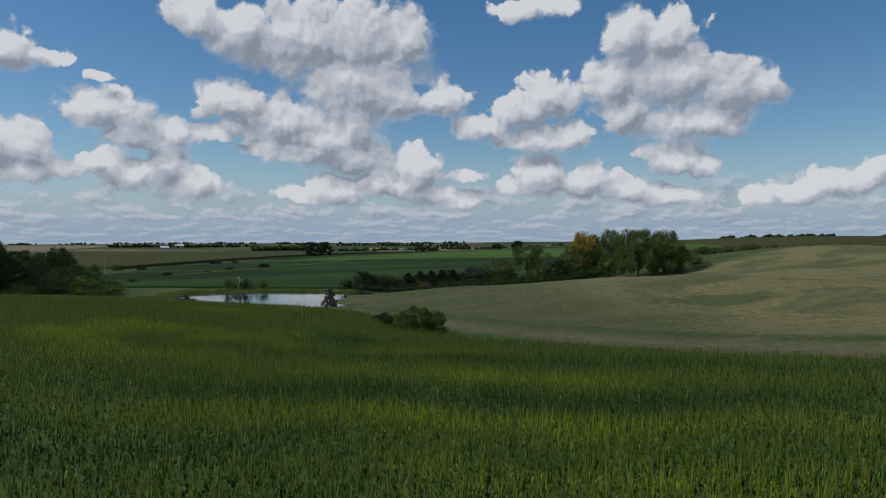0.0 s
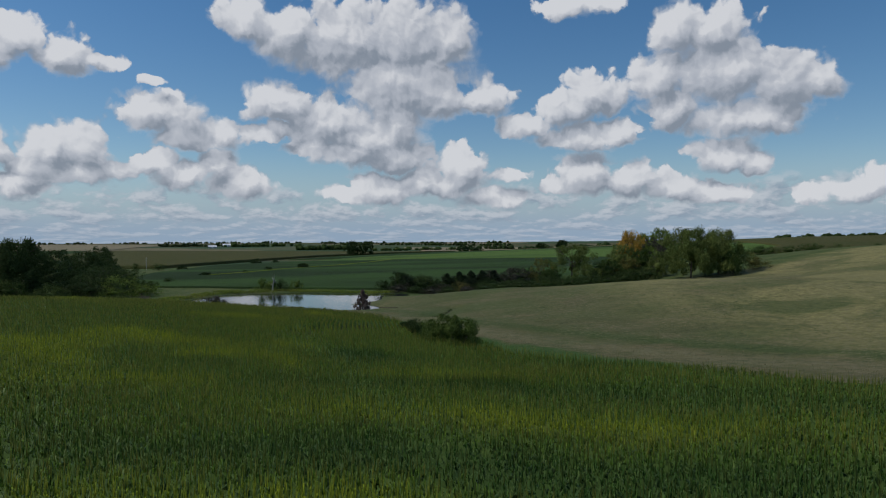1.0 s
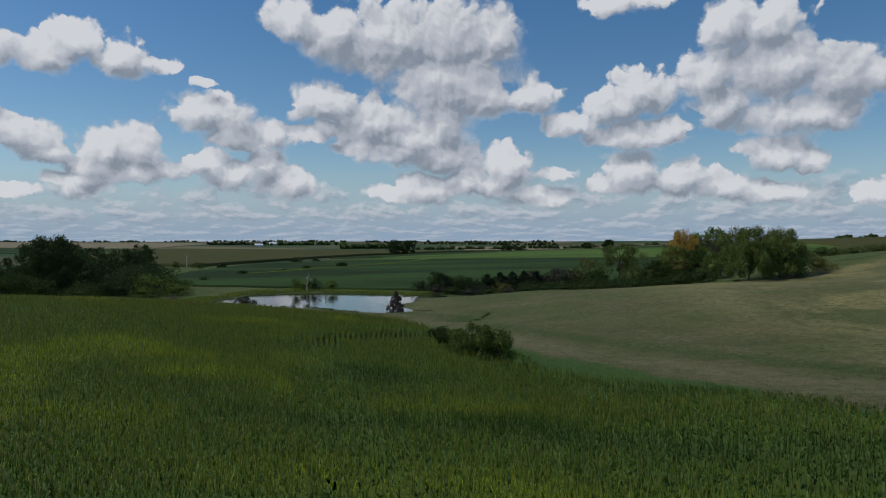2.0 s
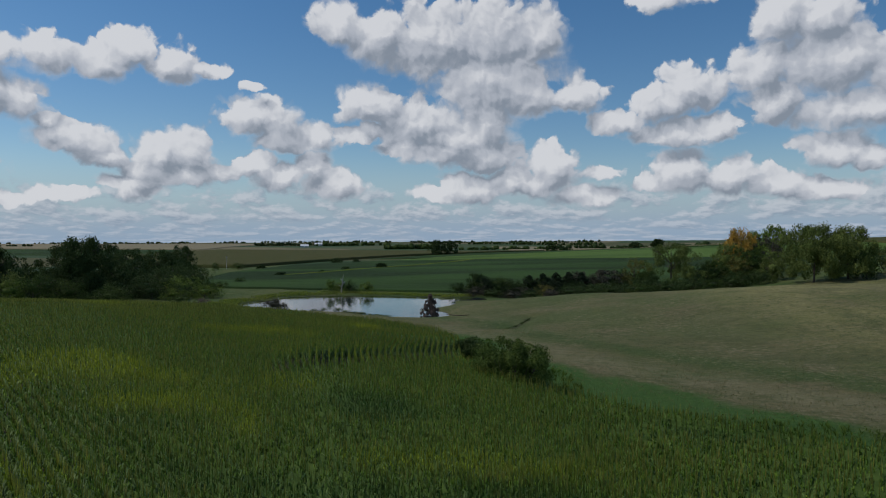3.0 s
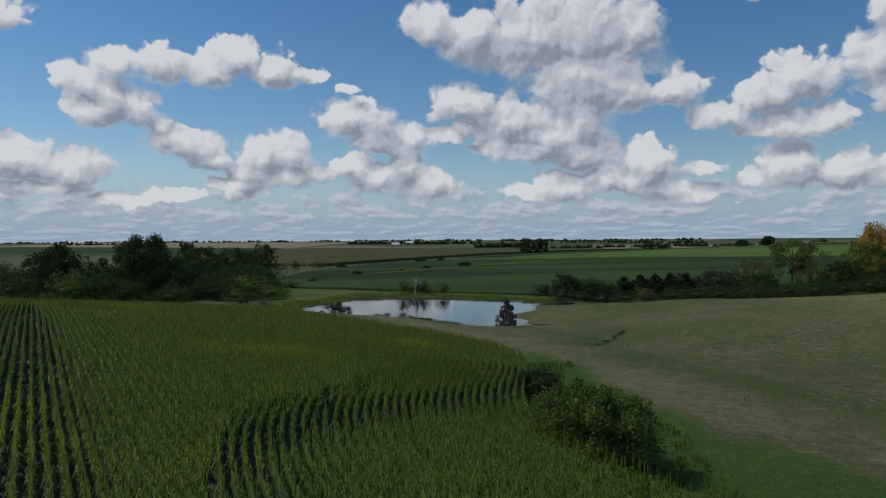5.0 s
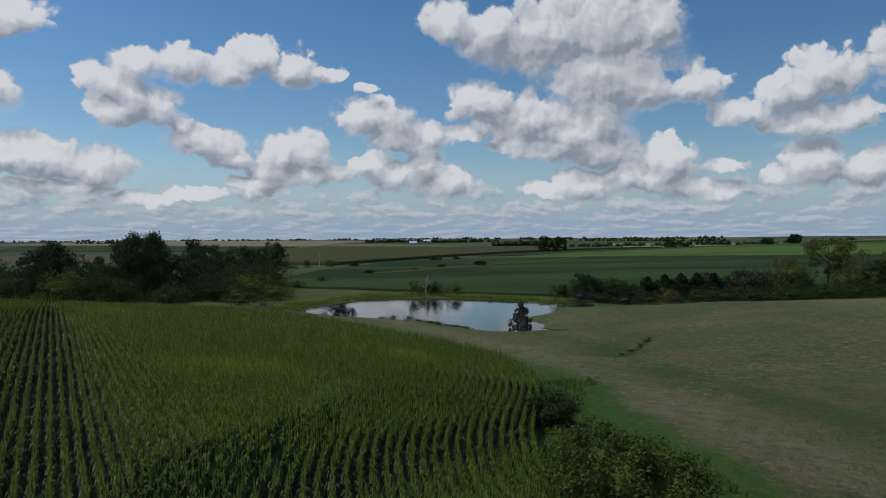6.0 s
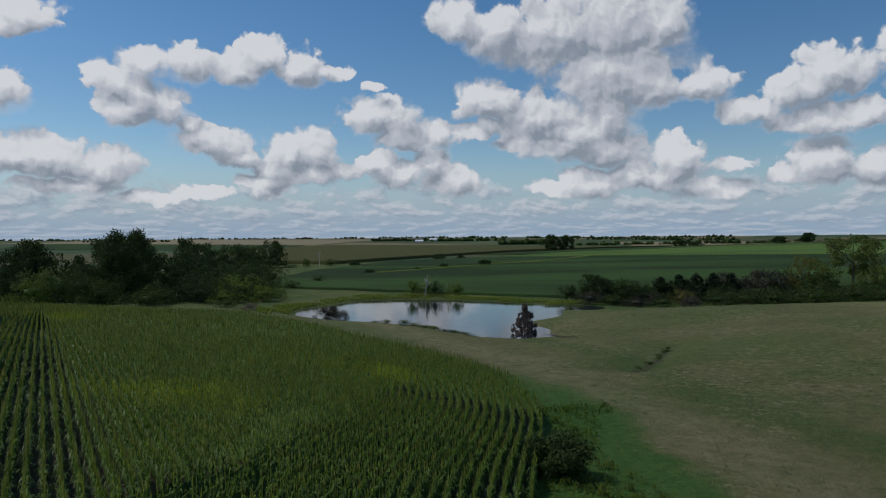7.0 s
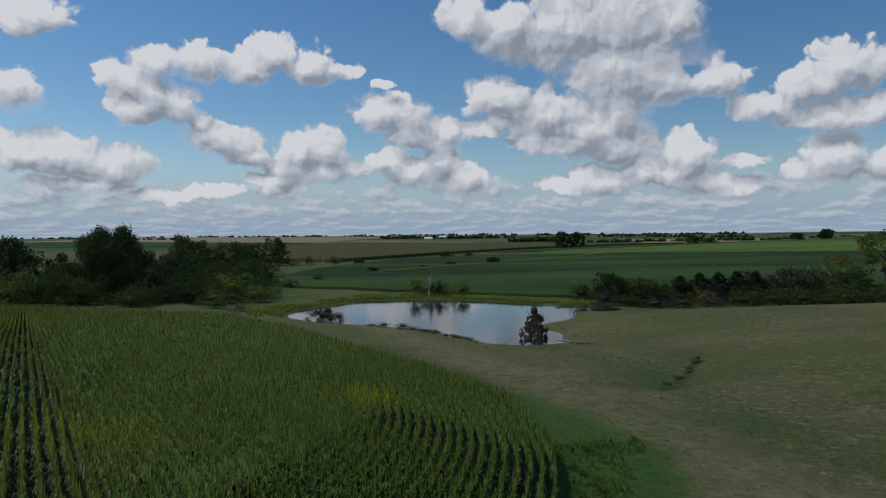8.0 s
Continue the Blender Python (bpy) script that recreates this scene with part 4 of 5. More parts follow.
def leaf_cloud(name, seed, lobes, per_lobe, size, mat, flat=0.55, tall=1.0, heart=0.5, cores=0.0):
    """Many small leaf clumps (two-triangle leaves) over the lobes of a crown, most of them near the lobes' skins."""
    rng = np.random.default_rng(seed)
    sets = []
    for cx, cy, cz, r in lobes:
        d = rng.normal(size=(per_lobe, 3))
        d /= np.linalg.norm(d, axis=1)[:, None]
        rad = r * rng.uniform(0.1, 1.0, per_lobe) ** 0.5 * (1 + 0.16 * np.sin(7 * d[:, 0] + 3) * np.sin(6 * d[:, 2]))
        p = np.stack([cx + d[:, 0] * rad, cy + d[:, 1] * rad, cz + d[:, 2] * rad * flat * tall], 1)
        nrm = d * 0.8 + rng.normal(0, 0.75, d.shape) + np.array([0, 0, 0.3])
        nrm /= np.linalg.norm(nrm, axis=1)[:, None]
        t1 = np.cross(nrm, rng.normal(size=(per_lobe, 3)))
        t1 /= np.linalg.norm(t1, axis=1)[:, None]
        t2 = np.cross(nrm, t1)
        s = size * rng.uniform(0.55, 1.35, (per_lobe, 1))
        zs = np.array([1, 1, 1.0 if tall == 1 else flat])
        q = np.stack([p - t1 * s * zs, p + t2 * s * 0.55 * zs, p + t1 * s * zs, p - t2 * s * 0.55 * zs], 1).reshape(-1, 3)
        sets.append((q, np.arange(per_lobe * 4, dtype=np.int32).reshape(-1, 4)))
    for cx, cy, cz, r in lobes if cores else ():
        sets.append((HEART * (r * cores * rng.uniform(0.8, 1.15, (len(HEART), 1))) * np.array([1, 1, flat * tall]) + np.array([cx, cy, cz]), HEART_FACES))
    if heart:
        # a dark inner mass, so that no light falls right through
        mid = np.mean([lobe[:3] for lobe in lobes], 0)
        half = np.std([lobe[:3] for lobe in lobes], 0) * 1.5 * heart + 0.02
        sets.append((HEART * rng.uniform(0.8, 1.15, (len(HEART), 1)) * half + mid, HEART_FACES))
    return mesh_from(name, *join_arrays(sets), mat)


def mesh_of(bm, name, mat):
    me = bpy.data.meshes.new(name)
    bm.to_mesh(me)
    bm.free()
    me.materials.append(mat)
    return me


TRUNKS = [mesh_of(limbs(s, f, c, 0.028), "trunk", BARK) for s, f, c in ((1, 0.22, 8), (2, 0.3, 7), (3, 0.16, 9))]
STEMS = [mesh_of(limbs(s, 0.06, 10, 0.02, 0.8, 0.85), "stem", BARK) for s in (4, 5)]
CROWN_SHAPES = {
    "broad": [puffs_of(11, 88, 0.12, 0.93), puffs_of(12, 84, 0.10, 0.93), puffs_of(13, 92, 0.14, 0.95)],
    "shrub": [puffs_of(21, 46, 0.10, 0.86, size=(0.14, 0.27)), puffs_of(22, 52, 0.08, 0.84, size=(0.14, 0.26)), puffs_of(23, 44, 0.10, 0.88, size=(0.15, 0.28))],
    "thin": [puffs_of(31, 44, 0.26, 0.95, size=(0.10, 0.2)), puffs_of(32, 40, 0.30, 0.93, size=(0.10, 0.2))],
    "cedar": [puffs_of(41, 110, 0.06, 0.97, 0.8, (0.09, 0.19)), puffs_of(42, 120, 0.06, 0.97, 0.82, (0.09, 0.19))],
}
CROWNS = {}


def crown_mesh(shape, mat, which, leaf, per_lobe):
    key = (shape, mat.name, which, leaf, per_lobe)
    if key not in CROWNS:
        CROWNS[key] = leaf_cloud("crown", 100 + which, CROWN_SHAPES[shape][which], max(12, int(per_lobe * 0.48)), leaf, mat, 1.0 if shape == "shrub" else 0.62, heart={"thin": 0.0, "cedar": 0.4}.get(shape, 0.5))
    return CROWNS[key]


COUNT = {"tree": 0}


def tree(shape, x, y, tall, wide, mat, label, category="tree", leaf=0.033, per_lobe=95, group="trees of the valley", sink=0.0, name=""):
    """One tree or shrub standing on the land: an Empty with trunk and crown."""
    COUNT["tree"] += 1
    k = COUNT["tree"]
    which = k % len(CROWN_SHAPES[shape])
    root = thing(name or ("tree" if category == "tree" else "shrub"), (x, y, height(x, y) - 0.1 - sink), label, category, group, turn=k * 2.4, size=(wide * 1.22, wide * 1.22, tall * 0.96))
    woods = STEMS if shape == "shrub" else TRUNKS
    part("trunk" if shape != "shrub" else "stem", woods[k % len(woods)], None, root)
    part("crown", crown_mesh(shape, mat, which, leaf, per_lobe), None, root)
    return root


BIG = "large broad-crowned dark green tree in the creek woods"
# the woods behind the cornfield
tree("broad", -204, 225, 23, 12.5, LEAF_DARK, "tallest cottonwood with a wide dark green crown", per_lobe=560, leaf=0.018)
tree("broad", -220, 204, 18.5, 9, LEAF_DARK, BIG)
tree("broad", -236, 212, 17, 9, LEAF_DARK, BIG)
tree("broad", -206, 247, 13.5, 10, LEAF_DARK, BIG)
tree("broad", -241, 291, 17.5, 11, LEAF_DARK, BIG)
tree("broad", -268, 306, 20.5, 6, LEAF_DARK, BIG)
tree("broad", -240, 308, 17, 10, LEAF_DARK, BIG)
tree("broad", -241, 322, 15.5, 9, LEAF_DARK, BIG)
tree("broad", -302, 405, 18, 8, LEAF_DARK, BIG)
tree("broad", -229, 303, 9.5, 5.5, LEAF_MID, "rounded mid-green tree among darker ones")
tree("broad", -237, 295, 10.7, 5, LEAF_MID, "rounded mid-green tree among darker ones")
for x, y, h, r, m in ((-194, 195, 9.5, 6, LEAF_MID), (-202, 207, 10.5, 6.5, LEAF_DARK), (-176, 245, 8.3, 8, LEAF_LIT), (-168, 231, 4.6, 5, LEAF_LIT), (-178, 256, 5.2, 6, LEAF_MID),
                      (-187, 223, 6.4, 9, LEAF_DARK), (-194, 208, 7.8, 6.5, LEAF_MID), (-198, 190, 7.8, 6, LEAF_LIT), (-212, 196, 9, 7, LEAF_DARK), (-180, 212, 4.5, 6, LEAF_MID),
                      (-216, 236, 11, 8, LEAF_DARK), (-222, 262, 11, 8, LEAF_DARK), (-214, 276, 9, 7, LEAF_DARK), (-190, 238, 8, 7, LEAF_DARK), (-232, 240, 12, 8, LEAF_DARK), (-160, 222, 2.6, 3.5, LEAF_MID)):
    tree("shrub", x, y, h, r, m, "dense leafy shrub at the foot of the creek woods", "shrub")
for x, y, h, r in ((-294, 406, 5, 7), (-189, 286, 3.2, 3.5), (-199, 316, 3, 3), (-284, 415, 6.2, 2.6), (-278, 432, 5, 5)):
    tree("shrub", x, y, h, r, LEAF_MID, "lone green shrub on the grassy slope", "shrub")

for x, y, h, r, m in ((-176, 228, 6.5, 6.5, LEAF_DARK), (-184, 217, 6.0, 6, LEAF_MID), (-191, 206, 6.5, 6, LEAF_MID), (-170, 236, 6.4, 6, LEAF_DARK), (-165, 243, 5.6, 6, LEAF_LIT),
                      (-183, 232, 9, 7, LEAF_DARK), (-196, 216, 10, 7, LEAF_DARK), (-208, 214, 11, 7, LEAF_DARK), (-180, 250, 8.5, 7, LEAF_DARK), (-190, 252, 10, 8, LEAF_DARK), (-200, 262, 11, 8, LEAF_DARK),
                      (-225, 226, 10, 9, LEAF_DARK), (-246, 236, 12, 9, LEAF_DARK), (-226, 250, 12.5, 9, LEAF_DARK), (-210, 200, 10, 7, LEAF_OLIVE), (-226, 196, 10, 8, LEAF_DARK), (-172, 254, 6.4, 5, LEAF_MID),
                      (-196, 272, 10, 8, LEAF_DARK), (-212, 284, 12, 8, LEAF_DARK), (-228, 280, 14, 9, LEAF_DARK), (-204, 292, 9, 6, LEAF_MID), (-218, 298, 11, 7, LEAF_DARK), (-252, 268, 15, 9, LEAF_DARK),
                      (-250, 206, 9.5, 8, LEAF_DARK), (-266, 216, 12, 9, LEAF_DARK), (-236, 196, 9, 7, LEAF_MID), (-232, 184, 8, 7, LEAF_OLIVE), (-248, 190, 9, 7, LEAF_DARK), (-264, 198, 8, 8, LEAF_DARK), (-216, 186, 7, 6, LEAF_MID)):
    tree("shrub", x, y, h, r, m, "dense leafy shrub crowding the creek woods", "shrub", group="thicket of the creek woods")

# round the pond
tree("shrub", -133, 283, 6, 2.8, LEAF_LIT, "upright fresh green shrub on the pond bank", "shrub")
tree("shrub", -129.5, 286, 4.6, 3.4, LEAF_LIT, "round fresh green shrub on the pond bank", "shrub")
tree("shrub", -119, 288, 5.0, 3.4, LEAF_LIT, "rounded green shrub on the pond bank", "shrub")
tree("shrub", -122.5, 221, 4.0, 4.2, LEAF_BROWN, "grey-green drowned bush at the pond's edge", "shrub", sink=0.2, per_lobe=210, leaf=0.03)
tree("cedar", -66, 213.6, 7.6, 3.3, LEAF_RED, "reddish half-dead conifer standing in the pond", leaf=0.045, per_lobe=70)
tree("shrub", -100.5, 213.6, 1.2, 1.2, LEAF_DARK, "small dark shrub on the near shore", "shrub")
tree("shrub", -95.5, 213.0, 1.5, 1.6, LEAF_DARK, "small dark shrub on the near shore", "shrub")
for x, y, h in ((-90, 213.5, 0.6), (-84, 211.5, 0.7), (-79, 208.5, 0.6), (-87, 212.6, 0.9), (-93, 213.8, 0.8), (-76.5, 206.8, 0.8), (-81.5, 210.4, 0.9), (-104, 214.5, 0.7), (-74, 204.5, 0.6)):
    tree("shrub", x, y, h, 1.5, LEAF_MID, "low ragged brush on the near shore", "shrub", group="shore brush")
tree("shrub", -149, 220, 2.2, 2.2, LEAF_RED, "small reddish-brown bush on the bank", "shrub")
tree("shrub", -125.5, 285.5, 5.4, 3.2, LEAF_DARK, "dark shrub behind the dead tree", "shrub")

for x, y in ((-33.2, 194), (-32.6, 190), (-33.4, 185.5), (-32.6, 182), (-33.2, 177), (-34, 173)):
    tree("shrub", x + 0.5 * math.sin(y * 3), y, 0.55, 0.75 + 0.2 * math.sin(y), LEAF_MID, "low dark weeds in the eroded gully", "weeds", group="gully weeds", name="weed_clump")
# the creek line right of the pond
tree("broad", -74, 296, 9, 4.8, LEAF_DARK, "dark leafy tree at the pond's corner")
tree("shrub", -79, 290, 5.4, 3.5, LEAF_DARK, "dark shrub at the pond's corner", "shrub")
for x, y, h, r in ((-69, 288, 4.6, 4.2), (-62, 293, 5, 4.4), (-54, 293, 4.6, 4.2)):
    tree("thin", x, y, h, r, LEAF_BROWN, "leafless grey-brown brush at the creek", "brush", leaf=0.02, per_lobe=150)
for x, y, h in ((-54, 307, 7.6), (-49, 310, 8.4), (-44, 313, 8.6), (-39, 315, 8.8), (-34, 317, 8.6)):
    tree("cedar", x, y, h, 6.0, LEAF_CEDAR, "dark green cedar in a close row", per_lobe=60, leaf=0.045, group="row of cedars")
tree("broad", -24, 322, 10.2, 8, LEAF_BROWN, "grey-brown tree with thinning leaves")
tree("broad", -18, 325, 7.6, 5, LEAF_YELLOW, "small rounded yellow-green tree beside cedars")
tree("shrub", -46, 299, 5.4, 4, LEAF_YELLOW, "olive shrub before the cedars", "shrub")
tree("shrub", -43, 291, 3.4, 2.6, LEAF_RED, "reddish low bush at the wood's edge", "shrub")
for x, y, h, r in ((-24, 311, 5, 7.5), (-14, 315, 5, 7), (-7, 318, 4.8, 6), (2, 325, 5, 6), (12, 334, 6, 7), (-34, 303, 4, 5), (-19, 338, 8.3, 8)):
    tree("shrub", x, y, h, r, LEAF_DARK, "dark dense shrub along the creek", "shrub")
for x, y, h, r, m in ((-71, 281, 4.2, 4, LEAF_BROWN), (-64, 284, 3.6, 4, LEAF_DARK), (-57, 283, 3.4, 4, LEAF_BROWN), (-50, 287, 3.6, 4.5, LEAF_DARK), (-42, 286, 3.2, 3.5, LEAF_BROWN),
                      (-36, 294, 4.4, 5, LEAF_DARK), (-28, 298, 4.6, 5, LEAF_DARK), (-58, 300, 5.4, 5, LEAF_DARK), (-66, 300, 5.0, 5, LEAF_DARK), (-20, 302, 4.6, 5, LEAF_DARK),
                      (-10, 306, 4.8, 5, LEAF_MID), (0, 311, 5.0, 5, LEAF_DARK), (9, 318, 5.2, 5, LEAF_DARK), (18, 326, 5.5, 5, LEAF_MID), (27, 335, 6, 6, LEAF_DARK), (38, 345, 7, 6, LEAF_DARK)):
    tree("shrub", x, y, h, r, m, "shady undergrowth shrub along the creek", "shrub")
for x, y, h, r, m in ((-8, 331, 9, 6, LEAF_MID), (10, 340, 10, 6.5, LEAF_OLIVE), (20, 349, 12, 7, LEAF_MID), (-36, 323, 8.5, 6, LEAF_BROWN), (38, 362, 14, 6.5, LEAF_MID), (44, 352, 11, 6, LEAF_OLIVE)):
    tree("broad", x, y, h, r, m, "mid-sized tree in the creek belt")
rng = random.Random(77)
BELT = ((-80, 292), (-62, 297), (-46, 303), (-26, 314), (-6, 326), (16, 342), (40, 356))
for k in range(44):
    s = rng.uniform(0, len(BELT) - 1.001)
    (x0, y0), (x1, y1) = BELT[int(s)], BELT[int(s) + 1]
    x, y = x0 + (x1 - x0) * (s % 1) + rng.uniform(-3, 5), y0 + (y1 - y0) * (s % 1) + rng.uniform(-5, 7)
    m = rng.choice((LEAF_DARK, LEAF_DARK, LEAF_DARK, LEAF_MID, LEAF_CEDAR))
    tree("shrub", x, y, rng.uniform(4.2, 8.4), rng.uniform(3.4, 6), m, "shrub in the tangled creek thicket", "shrub", group="creek thicket")
tree("thin", -13, 336, 14, 5.5, LEAF_YELLOW, "half-bare willow with thin yellowish leaves", leaf=0.022, per_lobe=150)
tree("thin", 2, 350, 20, 12.5, LEAF_OLIVE, "wide willow with drooping yellow-green foliage", leaf=0.02, per_lobe=420)
tree("shrub", 18, 357, 9.8, 8.5, LEAF_DARK, "dark dense shrub along the creek", "shrub")
tree("broad", 31, 357, 11, 7, LEAF_YELLOW, "olive tree with yellowing leaves")
tree("broad", 33, 374, 24, 8, LEAF_ORANGE, "tree with bright orange autumn leaves", per_lobe=260, leaf=0.024)
tree("broad", 27, 366, 17, 8.5, LEAF_OLIVE, "olive tree under the orange crown")
tree("broad", 42, 385, 22, 8, LEAF_LIT, "yellow-green tree beside the orange one")
tree("thin", 46, 366, 20, 8.5, LEAF_BROWN, "dying tree with bare pale branches", leaf=0.018, per_lobe=200)
tree("broad", 52, 400, 22.5, 9, LEAF_LIT, "green tree behind the others")
tree("broad", 56, 331, 24.5, 12.5, LEAF_OLIVE, "great leafy cottonwood, sunlit yellow-green", per_lobe=520, leaf=0.018)
tree("broad", 69, 334, 22, 11.5, LEAF_OLIVE, "great leafy cottonwood in two tones of green", per_lobe=480, leaf=0.02)
tree("shrub", 74, 329, 14.5, 6.5, LEAF_MID, "tall shrub against the cottonwoods", "shrub")
tree("shrub", 86, 343, 6.9, 7, LEAF_YELLOW, "yellow-green shrub on the hill's edge", "shrub")
# hedgerow on the far side of the pasture
for x, y, h, r in ((127, 488, 8, 7), (134, 492, 7, 6), (143, 485, 7, 8), (158, 482, 8, 8.5), (172, 478, 6.5, 7), (185, 480, 5, 5), (198, 484, 7, 5.5), (226, 489, 8, 4.5), (112, 470, 6, 6)):
    tree("shrub", x, y, h, r, LEAF_MID, "green hedgerow shrub at the pasture's far side", "shrub", group="hedgerow")

# lone trees of the plain
tree("broad", -259, 814, 19, 9, LEAF_DARK, "one of two dark trees standing side by side", group="pair of trees", per_lobe=150)
tree("broad", -246, 824, 17.5, 9, LEAF_DARK, "one of two dark trees standing side by side", group="pair of trees", per_lobe=150)
for x, y, h, r in ((-145, 973, 9, 9), (-32, 883, 8, 7), (-6, 883, 10.5, 7.5), (-128, 985, 6, 8)):
    tree("broad", x, y, h, r, LEAF_DARK, "dark lone tree at a field's edge", per_lobe=60, leaf=0.07)
for x, y, s in ((-212, 375, 2.6), (-205, 414, 1.6), (-199, 436, 2.6), (-184, 460, 4.0), (-259, 542, 4.5), (-253, 569, 3.0), (-264, 439, 3.2)):
    tree("shrub", x, y, s, s * 1.1, LEAF_DARK, "small dark shrub among the soybeans", "shrub", per_lobe=40, leaf=0.09)


# ---- the two bushes at the corn's edge ----
def near_bush(x, y, tall, wide, long_way, mat, label, count, seed):
    """A thicket close to the corn, longer than wide, of many small leaves."""
    rng = random.Random(seed)
    root = thing("bush", (x, y, height(x, y) - 0.1), label, "bush", "bushes at the corn's edge", turn=math.atan2(0.6607, -0.7506))
    lobes = []
    for _ in range(count):
        a, r = rng.uniform(0, 2 * math.pi), math.sqrt(rng.random())
        h = tall * (0.18 + 0.62 * rng.random() * (1 - 0.45 * r))
        lobes.append((long_way * r * math.cos(a) * 0.8, wide * r * math.sin(a) * 0.8, h, rng.uniform(0.55, 1.15)))
    bm = bmesh.new()
    for cx, cy, cz, r in lobes:
        tube(bm, [(cx * 0.4, cy * 0.4, 0), (cx * 0.75, cy * 0.75, cz * 0.6), (cx, cy, cz)], [0.05, 0.035, 0.012], 5)
    part("stem", bm, BARK, root)
    part("crown", leaf_cloud("crown", seed, lobes, 300, 0.11, mat, 0.9, heart=0.75), None, root)


near_bush(-18.0, 99.0, 7.0, 3.8, 7.6, LEAF_BUSH, "large dense green bush at the corn's edge", 80, 51)
near_bush(-28.3, 119.5, 3.8, 1.9, 2.4, LEAF_DARK, "dark green bush at the corn's edge", 30, 52)


# ---- dead snag ----
def snag(x, y, tall):
    root = thing("dead_tree", (x, y, height(x, y) - 0.1), "bleached leafless dead tree on the pond bank", "dead tree")
    rng = random.Random(9)
    bm = bmesh.new()
    tube(bm, [(0, 0, 0), (0.1, 0, tall * 0.3), (0.5, 0.1, tall * 0.6), (0.9, 0, tall)], [0.36, 0.28, 0.18, 0.05], 7)
    stem = part("trunk", bm, PALE_BARK, root)
    for k in range(9):
        z = tall * rng.uniform(0.3, 0.8)
        b, r = rng.uniform(0, 6.28), rng.uniform(0.8, 1.9)
        bm = bmesh.new()
        x0 = 0.9 * z / tall
        tube(bm, [(x0, 0, z), (x0 + r * 0.5 * math.cos(b), r * 0.5 * math.sin(b), z + 0.6), (x0 + r * math.cos(b), r * math.sin(b), z + rng.uniform(0.9, 2.0))], [0.14, 0.09, 0.03], 5)
        part("branch", bm, PALE_BARK, stem)


snag(-128, 283, 7.6)


# ---- fallen wood on the shore ----
def driftwood(x, y, long_way, turn, thick):
    """A fallen trunk with a few broken limbs, lying on the bank."""
    root = thing("fallen_log", (x, y, max(height(x, y), 0.0) + thick * 0.6), "weathered grey fallen log lying on the pond's shore", "log", "driftwood", turn=turn)
    bm = bmesh.new()
    tube(bm, [(-long_way / 2, 0, 0), (-long_way * 0.1, 0.12, 0.05), (long_way / 2, 0, 0.1)], [thick, thick * 0.8, thick * 0.3], 7)
    stem = part("trunk", bm, BARK, root)
    for k, side in ((0.05, 1), (0.2, -1), (0.36, 1)):
        bm = bmesh.new()
        tube(bm, [(long_way * k, 0, 0.05), (long_way * (k + 0.12), side * 0.5, 0.3), (long_way * (k + 0.2), side * 0.8, 0.35)], [thick * 0.4, thick * 0.25, thick * 0.08], 5)
        part("branch", bm, BARK, stem)


driftwood(-70, 203.6, 4.5, 0.4, 0.2)
driftwood(-66.5, 202.2, 3.2, 2.7, 0.14)
driftwood(-56.5, 205.0, 4.0, 2.9, 0.15)
driftwood(-53, 203, 3.0, 0.2, 0.12)


# ---- the distance: woods on the horizon, a farmstead, a pole ----
def far_wood(line, tall, deep, count, label, mat=LEAF_DARK):
    """A strip of woods, too far to count its trees: clumped crowns along a line."""
    rng = random.Random(len(label) + int(abs(line[0])))
    x0, y0, x1, y1 = line
    lobes = []
    for i in range(count):
        s = rng.random()
        x, y = x0 + (x1 - x0) * s + rng.uniform(-deep, deep), y0 + (y1 - y0) * s + rng.uniform(-deep, deep)
        h = tall * (0.55 + 0.45 * math.sin(s * 17 + line[0]) ** 2) * rng.uniform(0.7, 1.0)
        for _ in range(2):
            lobes.append((x + rng.uniform(-3, 3), y + rng.uniform(-3, 3), height(x, y) + h * rng.uniform(0.25, 0.62), h * rng.uniform(0.36, 0.6)))
    me = leaf_cloud("far_wood", count, lobes, 14, tall * 0.13, mat, 0.9, heart=0, cores=0.85)
    return tagged(new("far_wood", me), label, "woods", kind="stuff")


for line, tall, deep, count, m in (
        ((-1500, 2350, -1250, 2420), 17, 20, 60, LEAF_DARK), ((-1200, 2300, -960, 2380), 17, 18, 60, LEAF_MID), ((-720, 1750, -560, 1780), 20, 14, 50, LEAF_MID),
        ((-420, 1500, -230, 1500), 11, 12, 50, LEAF_MID), ((-250, 1650, 60, 1500), 13, 16, 90, LEAF_DARK), ((290, 1020, 420, 980), 8, 8, 60, LEAF_DARK),
        ((470, 960, 520, 930), 7, 6, 20, LEAF_DARK), ((50, 1250, 80, 1235), 14, 8, 12, LEAF_DARK), ((-3300, 3000, -2500, 3300), 16, 40, 120, LEAF_DARK),
        ((-2400, 3400, -1500, 3700), 16, 40, 130, LEAF_DARK), ((-1300, 3500, -300, 3400), 16, 40, 130, LEAF_DARK), ((-2600, 1900, -2200, 2000), 14, 20, 50, LEAF_DARK),
        ((-900, 2700, -200, 2500), 14, 30, 110, LEAF_MID), ((-4200, 2300, -3200, 2800), 16, 40, 110, LEAF_DARK)):
    far_wood(line, tall, deep, count, "distant dark wood along the horizon", m)


WHITE_METAL = material("white_sheet_metal", ((0.74, 0.75, 0.76), (0.80, 0.80, 0.80), (0.70, 0.71, 0.72)), 0.6, 0.08, 0.5)
GREY_WALL = material("grey_siding", ((0.40, 0.39, 0.37), (0.46, 0.45, 0.43), (0.36, 0.35, 0.33)), 0.8, 0.1, 0.8)


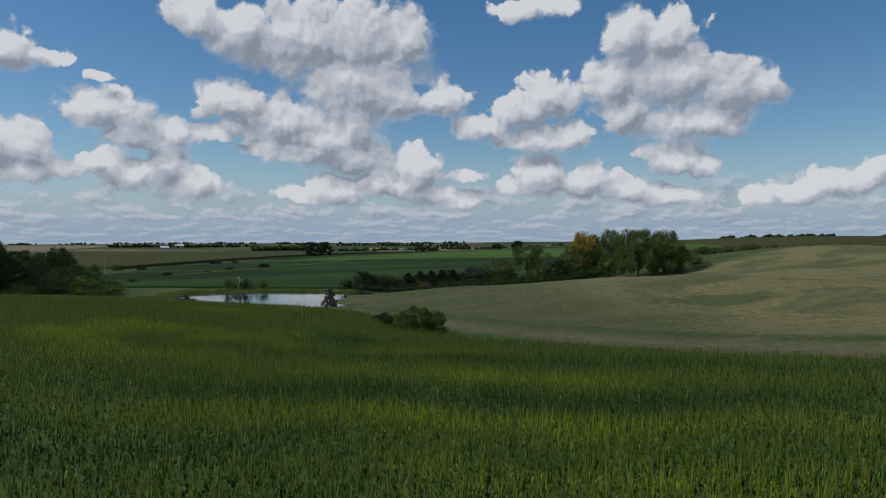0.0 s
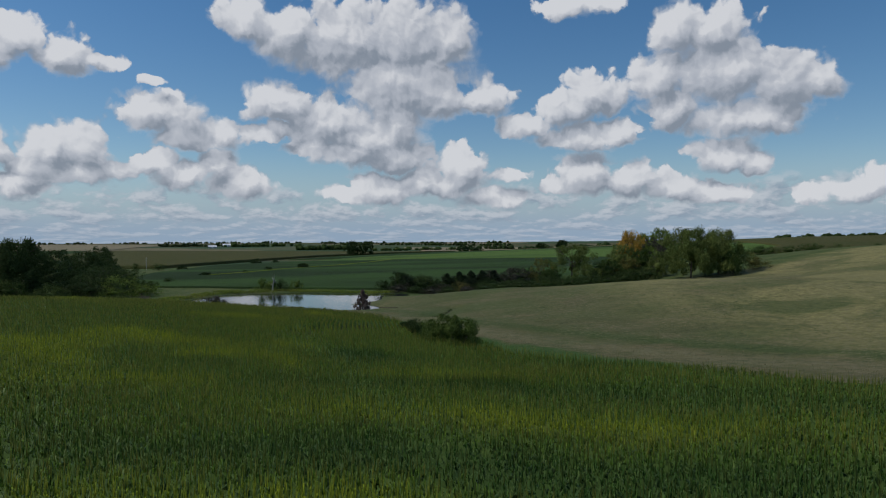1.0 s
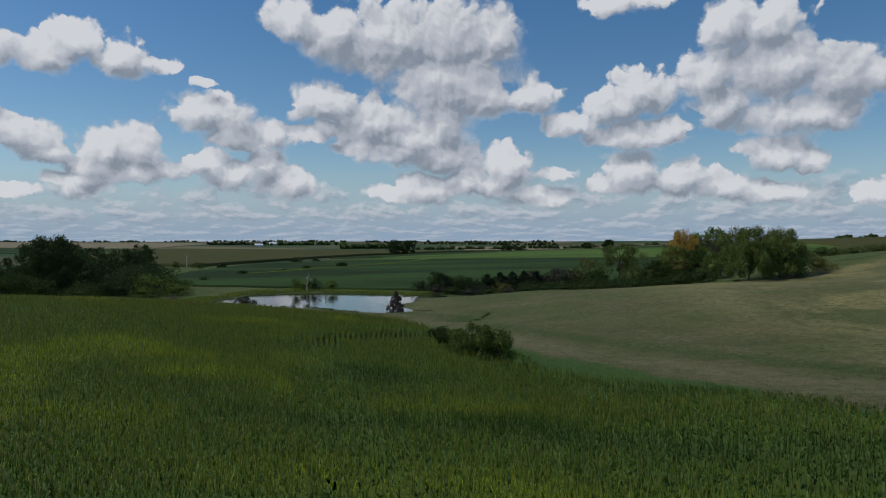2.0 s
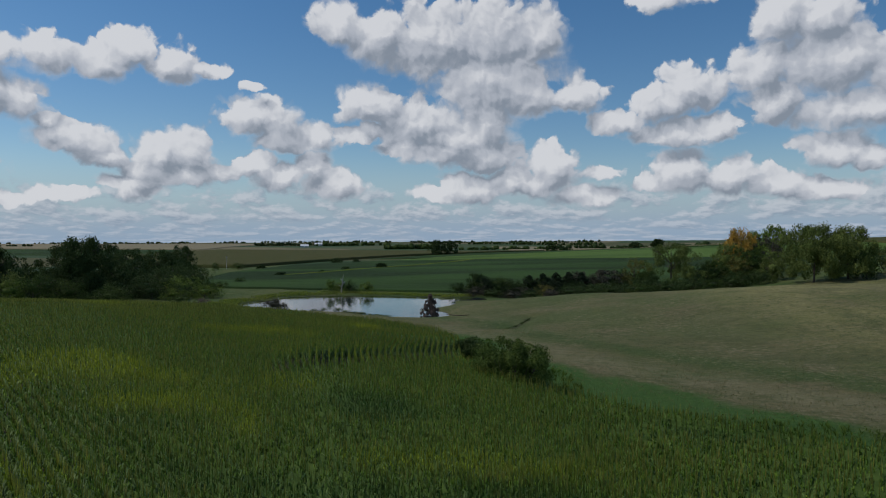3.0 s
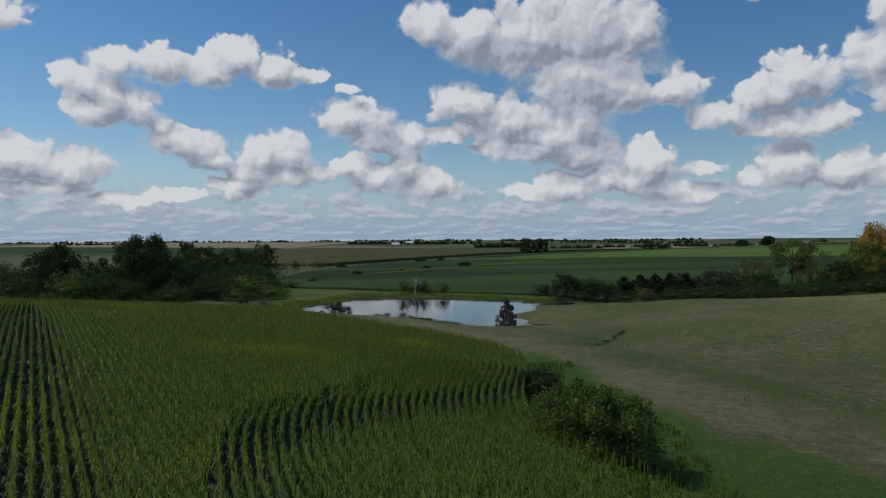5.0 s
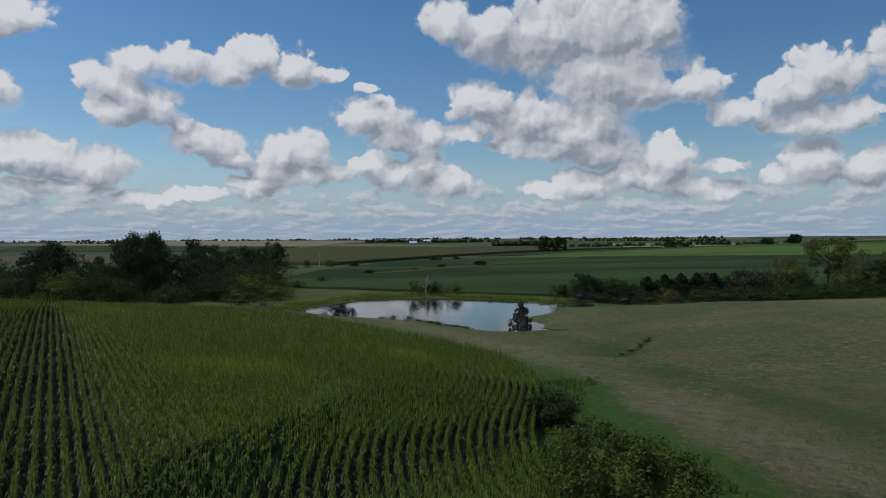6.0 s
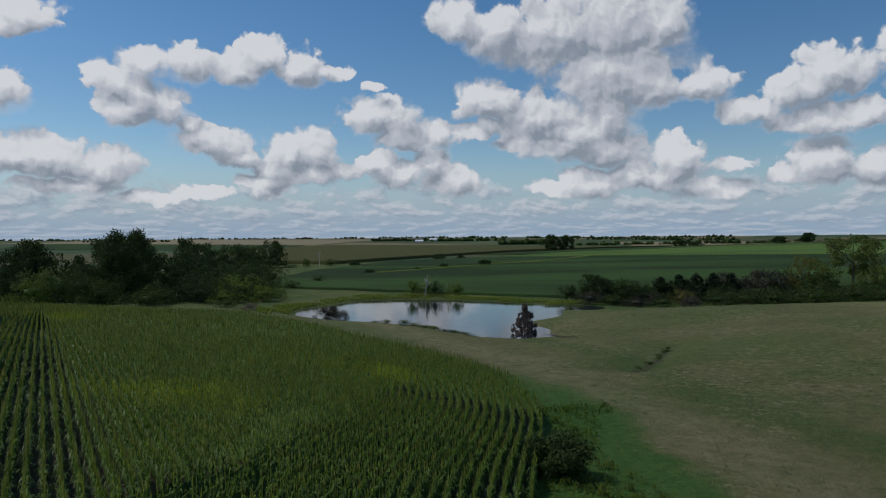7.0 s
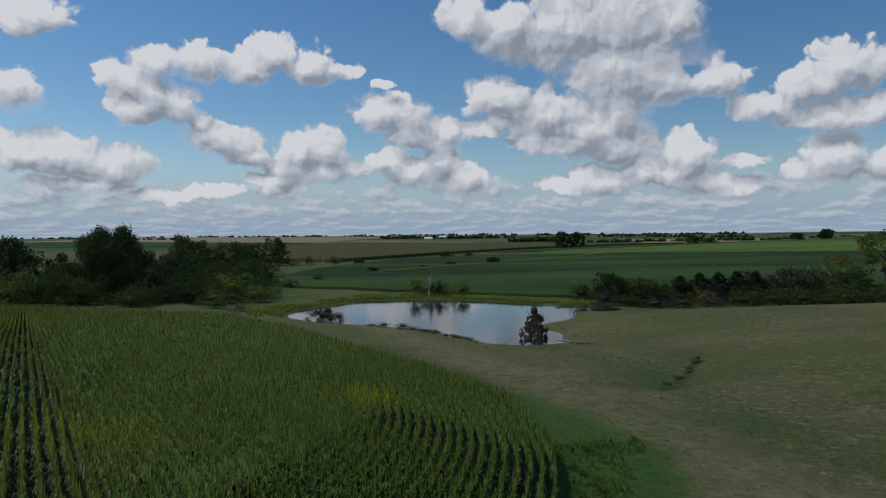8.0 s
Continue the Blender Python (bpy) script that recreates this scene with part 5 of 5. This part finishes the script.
def shed(x, y, long_way, wide, wall, ridge, turn, label):
    """A farm shed with a gabled metal roof."""
    root = thing("farm_shed", (x, y, height(x, y) - 0.3), label, "shed", "farmstead", turn=turn)
    a, b = long_way / 2, wide / 2
    bm = bmesh.new()
    low = [bm.verts.new((sx * a, sy * b, 0)) for sx, sy in ((-1, -1), (1, -1), (1, 1), (-1, 1))]
    top = [bm.verts.new((sx * a, sy * b, wall)) for sx, sy in ((-1, -1), (1, -1), (1, 1), (-1, 1))]
    gable = [bm.verts.new((sx * a, 0, ridge - 0.2)) for sx in (-1, 1)]
    for k in range(4):
        bm.faces.new((low[k], low[(k + 1) % 4], top[(k + 1) % 4], top[k]))
    bm.faces.new((top[1], top[2], gable[1]))
    bm.faces.new((top[3], top[0], gable[0]))
    walls = part("wall", bm, GREY_WALL, root)
    bm = bmesh.new()
    bmesh.ops.create_cube(bm, size=1.0, matrix=Matrix.LocRotScale((0, -b - 0.06, wall * 0.42), None, (wall * 0.9, 0.16, wall * 0.84)))
    part("door", bm, WHITE_METAL, walls, "wide white sliding door")
    for side in (-1, 1):
        bm = bmesh.new()
        pts = [(-a - 0.6, side * (b + 0.6), wall - 0.3), (a + 0.6, side * (b + 0.6), wall - 0.3), (a + 0.6, 0, ridge), (-a - 0.6, 0, ridge)]
        up = [bm.verts.new((px, py, pz + 0.25)) for px, py, pz in pts]
        down = [bm.verts.new(p) for p in pts]
        bm.faces.new(up)
        bm.faces.new(list(reversed(down)))
        for k in range(4):
            bm.faces.new((down[k], down[(k + 1) % 4], up[(k + 1) % 4], up[k]))
        part("roof", bm, WHITE_METAL, root, "white sheet-metal roof")


shed(-1130, 2070, 26, 14, 5, 10, 0.5, "long white-roofed farm shed in the distance")
shed(-1235, 2370, 30, 14, 6, 11, 0.4, "white-roofed farm shed among far trees")


def pole(x, y, tall):
    root = thing("utility_pole", (x, y, height(x, y) - 0.2), "thin weathered wooden utility pole in a field", "pole")
    bm = bmesh.new()
    tube(bm, [(0, 0, 0), (0, 0, tall * 0.5), (0, 0, tall)], [0.22, 0.18, 0.14], 8)
    part("post", bm, PALE_BARK, root)
    bm = bmesh.new()
    tube(bm, [(-1.1, 0, tall - 0.7), (1.1, 0, tall - 0.7)], [0.09, 0.09], 6)
    arm = part("crossarm", bm, PALE_BARK, root)
    for k in (-0.95, 0.0, 0.95):
        bm = bmesh.new()
        tube(bm, [(k, 0, tall - 0.62), (k, 0, tall - 0.38)], [0.07, 0.05], 6)
        part("insulator", bm, WHITE_METAL, arm, "small white insulator")


pole(-290, 436, 9.0)
